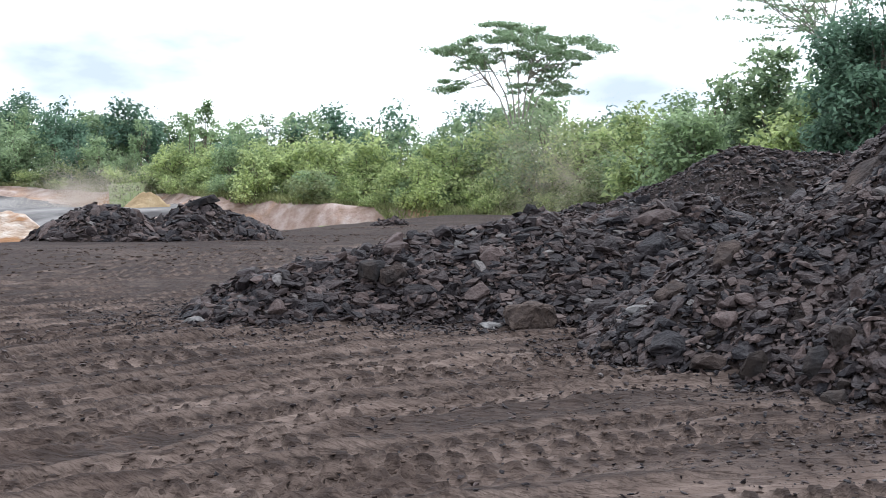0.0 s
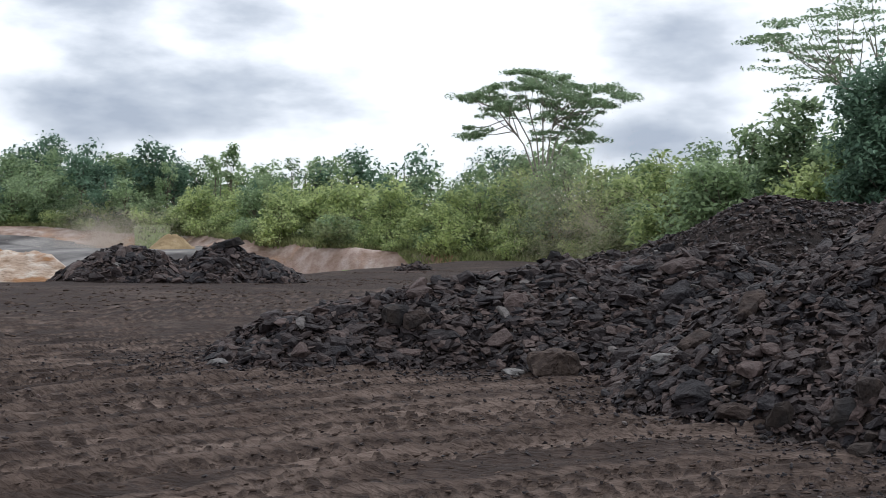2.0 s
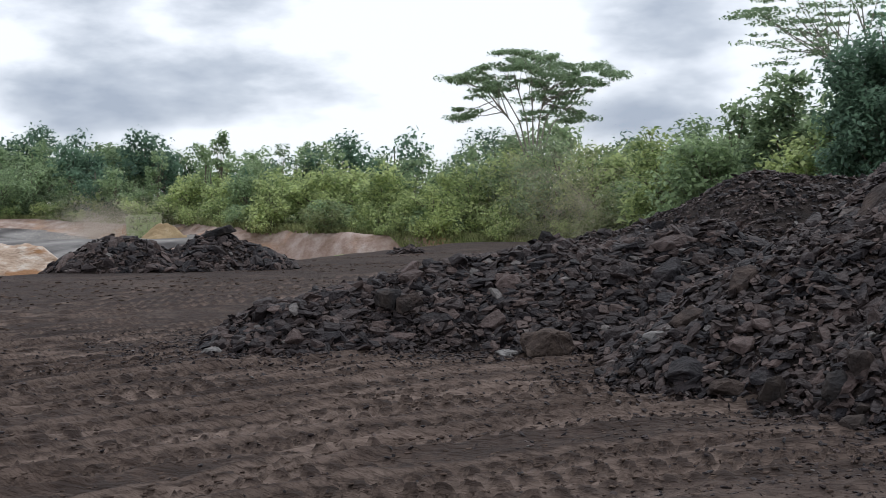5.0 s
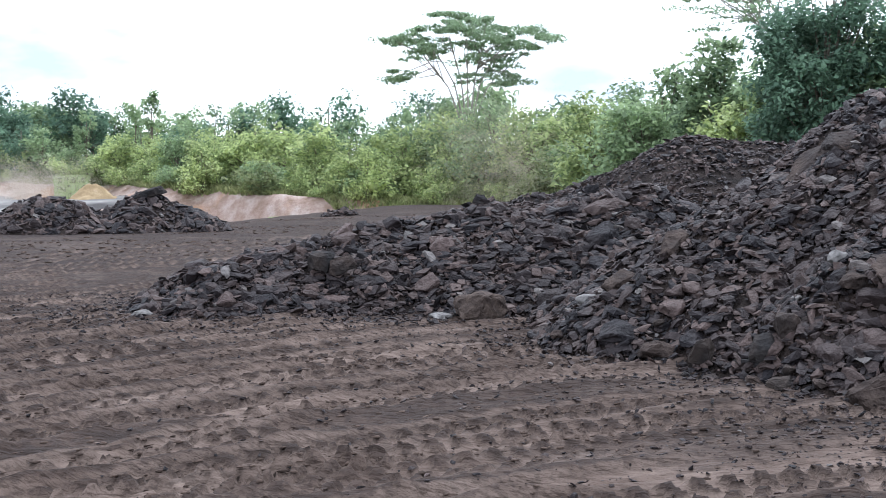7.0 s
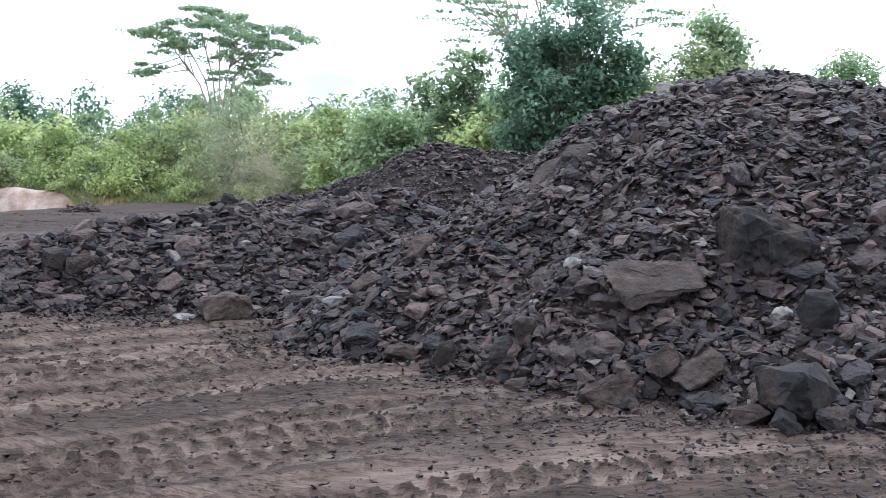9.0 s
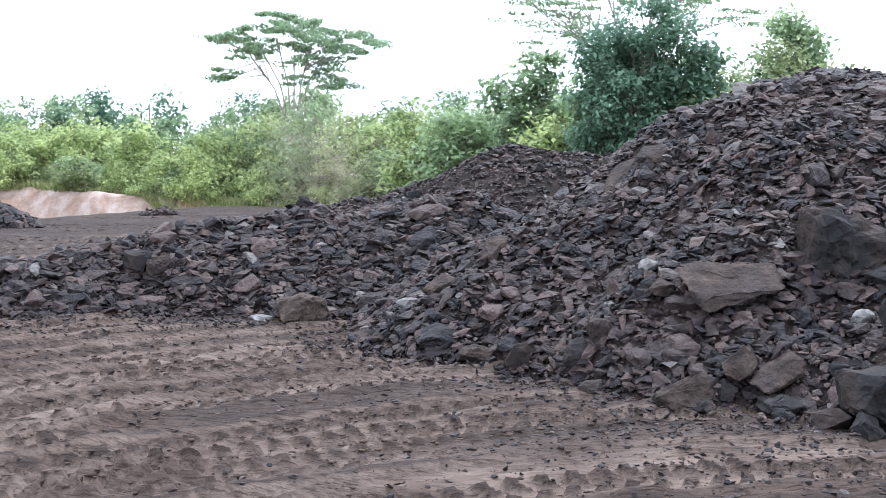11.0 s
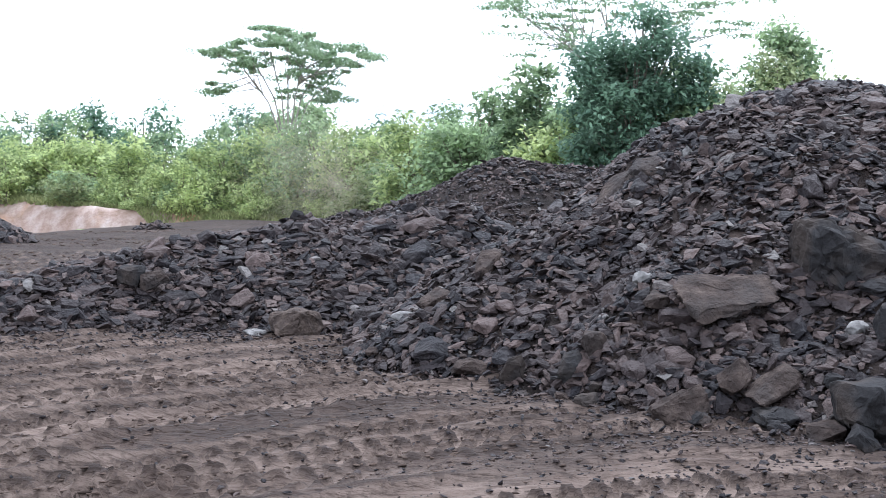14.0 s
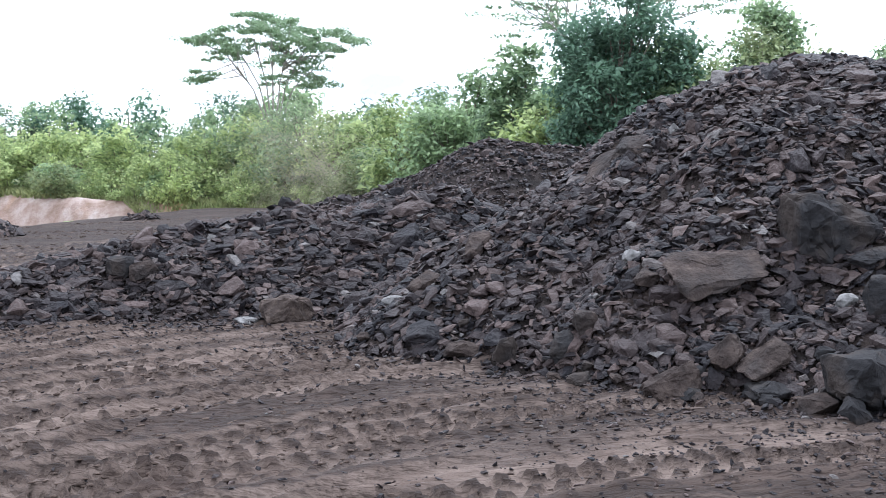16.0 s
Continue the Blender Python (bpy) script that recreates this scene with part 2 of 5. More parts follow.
def vnoise(x, y):
    xi, yi = np.floor(x).astype(int), np.floor(y).astype(int)
    u, v = x - xi, y - yi
    u, v = u * u * (3 - 2 * u), v * v * (3 - 2 * v)
    a, b = LATTICE[xi % 256, yi % 256], LATTICE[(xi + 1) % 256, yi % 256]
    c, d = LATTICE[xi % 256, (yi + 1) % 256], LATTICE[(xi + 1) % 256, (yi + 1) % 256]
    return (a * (1 - u) + b * u) * (1 - v) + (c * (1 - u) + d * u) * v - 0.5


def fbm(x, y, octaves=4, seed=0.0):
    s, a, t = 0.0, 1.0, 0.0
    for k in range(octaves):
        s = s + a * vnoise(x * 2 ** k + 17.3 * k + seed, y * 2 ** k - 9.1 * k + 3 * seed)
        t += a
        a *= 0.5
    return s / t * 2


def smooth(lo, hi, x):
    u = np.clip((x - lo) / (hi - lo), 0, 1)
    return u * u * (3 - 2 * u)


def mesh_object(name, V, F, mat, parent=None, label="", flat=True, mats=None, index=None):
    """One mesh object from arrays of points and of equal-sided faces."""
    V, F = np.asarray(V, np.float32), np.asarray(F, np.int32)
    me = bpy.data.meshes.new(name)
    me.vertices.add(len(V))
    me.vertices.foreach_set("co", V.ravel())
    k = F.shape[1]
    me.loops.add(F.size)
    me.loops.foreach_set("vertex_index", F.ravel())
    me.polygons.add(len(F))
    me.polygons.foreach_set("loop_start", np.arange(0, F.size, k, dtype=np.int32))
    for mm in (mats or [mat]):
        me.materials.append(mm)
    if index is not None:
        me.polygons.foreach_set("material_index", np.asarray(index, np.int32))
    me.update(calc_edges=True)
    me.polygons.foreach_set("use_smooth", np.full(len(F), not flat))
    me.validate()
    ob = new(name, me)
    if parent:
        ob.parent = parent
    if label:
        ob["label"] = label
    return ob


def part(name, bm, mat, parent=None, label="", flat=True):
    """Links a bmesh as one mesh object under a thing or a part."""
    me = bpy.data.meshes.new(name)
    bm.normal_update()
    bm.to_mesh(me)
    bm.free()
    me.materials.append(mat)
    me.polygons.foreach_set("use_smooth", np.full(len(me.polygons), not flat))
    ob = new(name, me)
    if parent:
        ob.parent = parent
    if label:
        ob["label"] = label
    return ob


def sheet(xs, ys, zfun):
    X, Y = np.meshgrid(xs, ys)
    Z = zfun(X, Y)
    n, m = len(xs), len(ys)
    V = np.stack([X, Y, Z], 2).reshape(-1, 3)
    i = (np.arange(m - 1)[:, None] * n + np.arange(n - 1)[None, :]).ravel()
    return V, np.stack([i, i + 1, i + n + 1, i + n], 1)


# ---------------------------------------------------------------- the lie of the land
def ridge(x, y, pts, slope, round_top=0.35):
    """A heap along a crest line of (x, y, z): height falls off with the distance from it."""
    best = np.full(np.shape(x), -9.0)
    for (ax, ay, az), (bx, by, bz) in zip(pts[:-1], pts[1:]):
        dx, dy = bx - ax, by - ay
        u = np.clip(((x - ax) * dx + (y - ay) * dy) / (dx * dx + dy * dy), 0, 1)
        d = np.hypot(x - ax - u * dx, y - ay - u * dy)
        best = np.maximum(best, az + u * (bz - az) - slope * (np.sqrt(d * d + round_top ** 2) - round_top))
    return best


MAIN = [(5.2, 13.9, 2.05), (6.1, 14.0, 2.45), (7.0, 14.0, 3.05), (8.1, 13.8, 3.7), (9.3, 12.7, 3.3), (13.5, 10.8, 3.3)]
APRON = [(5.2, 9.9, 0.5), (6.3, 9.5, 0.75), (9.0, 8.6, 1.3)]
TONGUE = [(-3.3, 16.2, 0.2), (-2.3, 16.9, 0.74), (-0.8, 17.8, 0.98), (0.5, 18.2, 1.15), (1.5, 18.3, 1.42), (2.6, 18.2, 1.5), (4.0, 18.1, 1.7)]
BACK = [(2.9, 21.0, 1.55), (4.2, 21.2, 2.0), (5.75, 21.3, 2.7), (6.7, 20.8, 2.55), (7.6, 20.4, 2.4), (12.0, 19.0, 2.4)]


def pile_main(x, y):
    n = fbm(x * 0.55, y * 0.55, 3, 1.7)
    return np.maximum(ridge(x, y, MAIN, 0.82, 1.25), ridge(x, y, APRON, 0.6, 0.35)) + 0.3 * n + 0.1 * fbm(x * 2.2, y * 2.2, 2, 4.0)


def pile_tongue(x, y):
    return ridge(x, y, TONGUE, 0.56, 0.3) + 0.22 * fbm(x * 0.9, y * 0.9, 3, 8.2)


def pile_back(x, y):
    return ridge(x, y, BACK, 0.6, 0.6) + 0.2 * fbm(x * 0.7, y * 0.7, 3, 5.5)


def piles(x, y):
    return np.maximum(np.maximum(pile_main(x, y), pile_tongue(x, y)), pile_back(x, y))


EDGE_X, EDGE_Y = (-90, -22, -14.5, -8.5, 0, 14, 30, 90), (30, 33, 37, 52, 58, 58, 48, 40)
BANK_X, BANK_Y, BANK_Z = (-90, -35, -21, -17, -4, 6, 20, 40, 90), (96, 93, 88, 80, 71, 66, 60, 52, 45), (1.6, 1.5, 1.25, 1.2, 0.25, 0.1, 0.3, 0.6, 0.8)

# wheel ruts across the yard: start y, slope, bend, half width, depth, lug pitch
TRACKS = [
    (6.30, 0.22, -0.067, 0.30, 0.045, 0.21), (6.96, 0.24, -0.067, 0.30, 0.045, 0.21), (7.62, 0.26, -0.073, 0.20, 0.045, -1.00), (8.28, 0.20, -0.064, 0.30, 0.045, 0.21),
    (8.94, 0.23, -0.071, 0.30, 0.045, 0.21), (9.60, 0.30, -0.068, 0.30, 0.045, 0.21), (10.26, 0.28, -0.068, 0.30, 0.045, 0.21), (10.92, 0.26, -0.072, 0.30, 0.045, 0.21),
    (11.58, 0.26, -0.064, 0.30, 0.045, 0.21), (12.24, 0.25, -0.065, 0.30, 0.045, 0.21), (12.90, 0.27, -0.073, 0.30, 0.045, 0.21), (13.56, 0.28, -0.067, 0.30, 0.045, 0.21),
    (14.22, 0.23, -0.074, 0.30, 0.045, 0.21), (14.88, 0.29, -0.068, 0.20, 0.045, -1.00), (15.54, 0.27, -0.063, 0.30, 0.045, 0.21), (16.20, 0.27, -0.063, 0.30, 0.045, 0.21),
    (16.86, 0.24, -0.064, 0.30, 0.045, 0.21), (17.52, 0.24, -0.063, 0.30, 0.045, 0.21), (18.18, 0.29, -0.073, 0.34, 0.060, 0.32), (19.13, 0.21, -0.071, 0.34, 0.060, 0.32),
    (20.08, 0.30, -0.069, 0.34, 0.060, 0.32), (21.03, 0.26, -0.070, 0.34, 0.060, 0.32), (21.98, 0.25, -0.069, 0.34, 0.060, 0.32), (22.93, 0.24, -0.067, 0.34, 0.060, 0.32),
    (23.88, 0.26, -0.063, 0.34, 0.060, 0.32), (24.83, 0.27, -0.063, 0.34, 0.060, 0.32), (26.53, 0.29, -0.062, 0.34, 0.060, 0.32), (28.23, 0.27, -0.072, 0.34, 0.060, 0.32),
    (29.93, 0.29, -0.062, 0.34, 0.060, 0.32), (31.63, 0.29, -0.067, 0.34, 0.060, 0.32), (33.33, 0.27, -0.071, 0.34, 0.060, 0.32), (35.03, 0.28, -0.067, 0.34, 0.060, 0.32),
    (36.73, 0.23, -0.073, 0.34, 0.060, 0.32), (38.43, 0.29, -0.062, 0.34, 0.060, 0.32), (11.50, 0.42, -0.090, 0.26, 0.035, 0.21),
    (7.35, 0.17, -0.045, 0.13, 0.040, -1.00), (8.60, 0.19, -0.050, 0.12, 0.040, -1.00), (11.10, 0.24, -0.060, 0.14, 0.040, -1.00), (12.75, 0.16, -0.050, 0.13, 0.040, -1.00),
]


def ruts(x, y):
    """Height of the wheel marks, and how far the soil is pressed flat in them (0 loose, 1 pressed)."""
    z, flat = np.zeros(np.shape(x)), np.zeros(np.shape(x))
    for k, (y0, a, b, w, d, p) in enumerate(TRACKS):
        xc = x - 2.0
        c = y0 + a * xc + b * xc * xc + 0.14 * vnoise(x * 0.6 + 7 * k, 0 * x + 3.3 * k)
        near = np.abs(y - c) < 3 * w
        if not near.any():
            continue
        X, v = x[near], ((y - c) / w)[near]
        on = np.clip(1 - np.abs(v) ** 4, 0, 1)
        keep = smooth(-0.42, -0.1, vnoise(X * 0.4 + 31 * k, 0 * X + 5.7 * k))
        rim = np.exp(-((np.abs(v) - 1.25) / 0.3) ** 2) * (0.6 + 0.8 * vnoise(X * 3 + k, v * 2))
        row = np.where(v > 0, 0.5, 0.0)
        lug = np.sin(2 * np.pi * (X / p + row + 0.8 * np.abs(v))) + 0.7 * vnoise(X * 5 + 9 * k, v * 3 + k) - 1.2 * (np.abs(v) < 0.1)
        lug = smooth(-0.05, 0.25, lug) * np.exp(-((np.abs(v) - 0.5) / 0.42) ** 2) if p > 0 else 0 * X
        z[near] += keep * (-1.1 * d * on * (1 - 1.45 * lug) + 1.3 * d * rim)
        smear = np.exp(-((np.abs(v) - 1.0) / 0.16) ** 2)
        flat[near] = np.maximum(flat[near], np.maximum(keep * on * np.clip(1 - 1.35 * lug, 0, 1), 0.7 * keep * smear))
    return z, flat


def land(x, y):
    ye = np.interp(x, EDGE_X, EDGE_Y)
    yb = np.interp(x, BANK_X, BANK_Y) + 2.2 * fbm(x * 0.16, y * 0.02, 3, 2.0)
    zb = np.interp(x, BANK_X, BANK_Z)
    yard = 0.07 * fbm(x * 0.22, y * 0.22, 3, 3.1) - 0.32 * smooth(36, 56, y) * smooth(-3, -9, x) + smooth(42, 56, y) * smooth(-5, 2, x) * smooth(24, 12, x) * 0.32
    left = smooth(-11, -18, x)
    floor = (1 - left) * -1.3 + left * np.interp(y, (36, 48, 64, 90), (-1.0, -0.75, -0.05, 0.85))
    floor = floor - 2.6 * smooth(1.0, 5.0, y - ye) * smooth(-14, -8, x) * smooth(16, 8, x)      # ramp down to the lower haul road
    floor = floor * smooth(34, 14, x) + 0.08 * fbm(x * 0.2, y * 0.2, 3, 6.0)
    s = smooth(0.0, 3.5, y - ye)
    z = yard * (1 - s) + floor * s
    z = z - 1.5 * np.exp(-(((x + 26.0) / 5.0) ** 2 + ((y - 84.0) / 5.0) ** 2))
    up = smooth(-2.6, 1.2, y - yb)
    gully = 0.4 * fbm(x * 0.45, y * 0.2, 5, 9.0) * smooth(-3.5, -1.5, y - yb) * smooth(2.5, 0.0, y - yb)
    z = z * (1 - up) + (zb + 0.02 * np.clip(y - yb, 0, 60) + 0.25 * fbm(x * 0.15, y * 0.15, 3, 1.0)) * up + gully
    return z


def ground_z(x, y):
    near = smooth(60, 34, y)
    z, flat = ruts(x, y)
    clods = 0.022 * fbm(x * 1.7, y * 2.2, 3, 0.4) + 0.03 * np.abs(fbm(x * 4.5, y * 5.2, 2, 0.9)) + 0.02 * fbm(x * 8.5, y * 10, 2, 0.2)
    return land(x, y) + near * (z + clods * (1 - 0.9 * flat))


def stand(x, y):
    return float(land(np.array([x]), np.array([y]))[0])


# ---------------------------------------------------------------- ground
YARD = material("yard_earth", [(0.3, (0.019, 0.0128, 0.0104)), (0.48, (0.036, 0.0249, 0.0203)), (0.62, (0.068, 0.0485, 0.04)), (0.82, (0.128, 0.094, 0.078))], 2.4, 10, rough=(0.7, 0.95), bump=1.0, bump_scale=16, bump_size=0.08, second=(0.3, (0.03, 0.022, 0.0195), 0.46, 0.66), stretch=(0.3, 1.2, 1.0))


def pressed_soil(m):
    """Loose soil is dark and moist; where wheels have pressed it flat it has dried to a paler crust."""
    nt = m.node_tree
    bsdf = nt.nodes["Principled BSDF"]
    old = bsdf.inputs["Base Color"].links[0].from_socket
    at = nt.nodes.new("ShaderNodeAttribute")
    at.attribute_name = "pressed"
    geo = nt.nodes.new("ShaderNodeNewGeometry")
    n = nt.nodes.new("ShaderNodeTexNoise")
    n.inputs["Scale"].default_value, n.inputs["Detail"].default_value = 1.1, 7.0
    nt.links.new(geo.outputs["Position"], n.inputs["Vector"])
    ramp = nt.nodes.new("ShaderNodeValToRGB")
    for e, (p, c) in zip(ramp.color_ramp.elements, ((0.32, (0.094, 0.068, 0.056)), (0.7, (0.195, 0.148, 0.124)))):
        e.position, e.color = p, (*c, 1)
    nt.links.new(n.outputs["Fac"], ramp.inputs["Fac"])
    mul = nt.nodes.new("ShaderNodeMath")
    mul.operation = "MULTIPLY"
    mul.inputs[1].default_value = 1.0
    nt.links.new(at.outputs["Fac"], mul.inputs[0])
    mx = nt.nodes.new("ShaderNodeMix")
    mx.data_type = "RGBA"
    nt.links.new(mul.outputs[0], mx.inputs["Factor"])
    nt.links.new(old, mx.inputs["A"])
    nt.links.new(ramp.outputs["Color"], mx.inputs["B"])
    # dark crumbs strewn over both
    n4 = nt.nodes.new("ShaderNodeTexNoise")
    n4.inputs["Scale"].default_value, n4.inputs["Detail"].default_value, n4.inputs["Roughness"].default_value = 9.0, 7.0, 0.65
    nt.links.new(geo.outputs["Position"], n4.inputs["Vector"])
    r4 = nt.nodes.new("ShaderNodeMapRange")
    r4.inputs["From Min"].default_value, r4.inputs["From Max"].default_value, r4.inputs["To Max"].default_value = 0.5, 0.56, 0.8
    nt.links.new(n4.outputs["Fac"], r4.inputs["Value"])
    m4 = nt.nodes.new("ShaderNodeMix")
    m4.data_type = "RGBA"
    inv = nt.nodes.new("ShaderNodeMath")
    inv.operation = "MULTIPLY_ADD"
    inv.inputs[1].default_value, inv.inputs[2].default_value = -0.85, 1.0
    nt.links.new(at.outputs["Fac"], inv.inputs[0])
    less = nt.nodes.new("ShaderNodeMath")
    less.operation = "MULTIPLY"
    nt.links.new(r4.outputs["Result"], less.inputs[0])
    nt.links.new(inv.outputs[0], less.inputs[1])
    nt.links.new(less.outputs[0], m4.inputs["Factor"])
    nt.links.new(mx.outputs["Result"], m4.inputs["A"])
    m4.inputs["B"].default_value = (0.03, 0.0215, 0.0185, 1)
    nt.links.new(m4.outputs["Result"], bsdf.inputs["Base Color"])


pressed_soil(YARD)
CLAY = material("pink_clay", [(0.3, (0.17, 0.11, 0.08)), (0.5, (0.29, 0.215, 0.18)), (0.72, (0.44, 0.375, 0.34))], 0.9, 10, bump=0.6, bump_scale=6, bump_size=0.15, second=(0.22, (0.34, 0.2, 0.12), 0.54, 0.66))
HAUL_ROAD = material("grey_haul_road", [(0.3, (0.10, 0.095, 0.095)), (0.6, (0.22, 0.21, 0.2)), (0.8, (0.34, 0.31, 0.29))], 0.5, 8, bump=0.5, bump_scale=8, bump_size=0.1, stretch=(1, 0.4, 1), second=(0.12, (0.05, 0.045, 0.045), 0.48, 0.56))
FOREST_FLOOR = material("grassy_ground", [(0.3, (0.045, 0.06, 0.02)), (0.55, (0.10, 0.12, 0.04)), (0.8, (0.2, 0.17, 0.09))], 0.8, 8, bump=0.6, bump_scale=9, bump_size=0.12)


def grow(start, step, rate, stop):
    out, v = [], start
    while v < stop:
        out.append(v)
        step *= rate
        v += step
    return out + [stop]


gx = np.arange(-7.2, 8.6, 0.036)
gx = np.concatenate([-np.array(grow(7.245, 0.06, 1.08, 1500))[::-1], gx, grow(gx[-1] + 0.04, 0.06, 1.08, 1500)])
gy = np.arange(5.7, 16.6, 0.035)
gy = np.concatenate([-np.array(grow(-5.65, 0.1, 1.12, 700))[::-1], gy, grow(gy[-1] + 0.04, 0.05, 1.026, 61), np.arange(61.5, 98, 0.5), grow(99, 1.0, 1.2, 3000)])
GV, GF = sheet(gx, gy, ground_z)
C = GV[GF].mean(1)
cx, cy = C[:, 0], C[:, 1]
jit = 1.6 * fbm(cx * 0.5, cy * 0.5, 3, 2.5)
dye = cy - np.interp(cx, EDGE_X, EDGE_Y)
dyb = cy - np.interp(cx, BANK_X, BANK_Y)
zone = np.zeros(len(GF), int)
zone[(dye + 0.5 * jit > 1.0) & (cx < 26)] = 1
zone[(dye + jit > 4.0) & (cx < -17) & (dyb < -3)] = 2
zone[(dyb + 0.6 * jit > 2.0 - 6.5 * smooth(-3, 6, cx))] = 3
zone[(cx >= 26) & (dye > 0)] = 3
ground = mesh_object("ground", GV, GF, None, flat=False, mats=[YARD, CLAY, HAUL_ROAD, FOREST_FLOOR], index=zone)
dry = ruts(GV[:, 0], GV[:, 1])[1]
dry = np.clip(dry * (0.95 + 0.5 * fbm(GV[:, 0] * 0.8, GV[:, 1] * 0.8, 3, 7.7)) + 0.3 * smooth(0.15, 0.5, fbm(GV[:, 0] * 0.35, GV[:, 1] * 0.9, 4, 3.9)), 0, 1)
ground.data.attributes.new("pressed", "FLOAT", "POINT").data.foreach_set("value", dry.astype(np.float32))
tagged(ground, "dark brown churned earth with tyre tracks, clay bank beyond", "ground", kind="structure")


# ---------------------------------------------------------------- rocks
def hull_shape(rng, n, size, power=3.0):
    """An angular block: the hull of points on a flattened rounded box."""
    p = rng.normal(size=(n, 3))
    p /= (np.abs(p) ** power).sum(1, keepdims=True) ** (1 / power)
    p = p * np.array(size) * rng.uniform(0.8, 1.1, (n, 1))
    bm = bmesh.new()
    for q in p:
        bm.verts.new(q)
    r = bmesh.ops.convex_hull(bm, input=bm.verts)
    bmesh.ops.delete(bm, geom=[v for v in bm.verts if not v.link_faces], context="VERTS")
    bmesh.ops.triangulate(bm, faces=bm.faces)
    return bm


def arrays(bm):
    bm.verts.index_update()
    return np.array([v.co[:] for v in bm.verts]), np.array([[v.index for v in f.verts] for f in bm.faces])


def block_mesh(seed, size, n=22, rough=0.06, cuts=2, mat=None, name="rock", layers=0.0):
    """A larger block with worn edges and broken faces."""
    rng = np.random.default_rng(seed)
    bm = hull_shape(rng, n, size, 3.5)
    bmesh.ops.bevel(bm, geom=[e for e in bm.edges], offset=0.02 * max(size), segments=1, affect="EDGES", profile=0.6)
    bmesh.ops.triangulate(bm, faces=bm.faces)
    if cuts:
        bmesh.ops.subdivide_edges(bm, edges=[e for e in bm.edges if e.calc_length() > 0.22 * max(size)], cuts=cuts, use_grid_fill=True)
        bmesh.ops.triangulate(bm, faces=bm.faces)
        if cuts > 1:
            bmesh.ops.subdivide_edges(bm, edges=[e for e in bm.edges if e.calc_length() > 0.12 * max(size)], cuts=1, use_grid_fill=True)
            bmesh.ops.triangulate(bm, faces=bm.faces)
        for _ in range(1):
            bmesh.ops.smooth_vert(bm, verts=bm.verts, factor=0.4, use_axis_x=True, use_axis_y=True, use_axis_z=True)
    for v in bm.verts:
        q = v.co * (2.2 / max(size)) + Vector((seed * 3.1, seed * 1.7, 0))
        k = noise.noise(q) * 0.6 + noise.noise(q * 2.7) * 0.45 + noise.noise(q * 6.1) * 0.3 + noise.noise(q * 13.0) * 0.12 * (cuts - 1)
        v.co += v.co.normalized() * k * rough * max(size) * 2
        if layers:
            v.co.z += layers * math.sin(v.co.z * 40 / max(size)) * max(size) * 0.02
    me = bpy.data.meshes.new(name)
    bm.normal_update()
    bm.to_mesh(me)
    bm.free()
    me.materials.append(mat)
    me.polygons.foreach_set("use_smooth", np.full(len(me.polygons), cuts > 1))
    if cuts > 1:
        me.set_sharp_from_angle(angle=0.4)
    return me


SMALL = []
for k in range(36):
    r = np.random.default_rng(100 + k)
    SMALL.append(arrays(hull_shape(r, int(r.integers(10, 13)), (1.1, r.uniform(0.5, 0.85), r.uniform(0.26, 0.5)), r.uniform(2.4, 3.6))))


def turn(nx, ny, yaw, tip, tipdir):
    """Rotation that lays a block on a slope (slopes nx, ny), yawed and tipped."""
    n = Vector((-nx, -ny, 1)).normalized()
    a = n.to_track_quat("Z", "Y").to_matrix()
    b = Matrix.Rotation(tip, 3, Vector((math.cos(tipdir), math.sin(tipdir), 0)))
    return np.array(a @ b @ Matrix.Rotation(yaw, 3, "Z"))


def strew(rng, fun, xs, ys, sizes, sink=0.25, tip=0.45, lie=None):
    """Joined rubble: blocks of the given sizes over a height function; lie: the slope (x, y) that slabs lean to, and its share."""
    VV, FF, base = [], [], 0
    e = 0.12
    hx = (fun(xs + e, ys) - fun(xs - e, ys)) / (2 * e)
    hy = (fun(xs, ys + e) - fun(xs, ys - e)) / (2 * e)
    zz = fun(xs, ys)
    for i in range(len(xs)):
        v, f = SMALL[int(rng.integers(len(SMALL)))]
        gx_, gy_, yaw = hx[i] * 0.8, hy[i] * 0.8, rng.uniform(0, 6.28)
        if lie:
            gx_, gy_, yaw = gx_ + (lie[0] - gx_) * lie[2], gy_ + (lie[1] - gy_) * lie[2], rng.normal(-0.35, 0.75)
        R = turn(gx_, gy_, yaw, abs(rng.normal(0, tip)), rng.uniform(0, 6.28))
        s = sizes[i] * rng.uniform(0.85, 1.15, 3)
        p = (v * s) @ R.T + (xs[i], ys[i], zz[i] + sizes[i] * (0.32 - sink))
        VV.append(p)
        FF.append(f + base)
        base += len(v)
    return np.concatenate(VV), np.concatenate(FF)


def scatter(rng, fun, box, count, floor=0.03, others=(), weight=None):
    """Places over the part of a heap that stands above the ground and above the other heaps."""
    x0, y0, x1, y1 = box
    out = np.empty((0, 2))
    for _ in range(400):
        if len(out) >= count:
            break
        p = rng.uniform((x0, y0), (x1, y1), (count * 2, 2))
        h = fun(p[:, 0], p[:, 1])
        ok = h > land(p[:, 0], p[:, 1]) + floor
        for o in others:
            ok &= h > o(p[:, 0], p[:, 1]) - 0.08
        if weight:
            ok &= rng.random(len(p)) < weight(p[:, 0], p[:, 1])
        out = np.concatenate([out, p[ok]])
    return out[:count, 0], out[:count, 1]


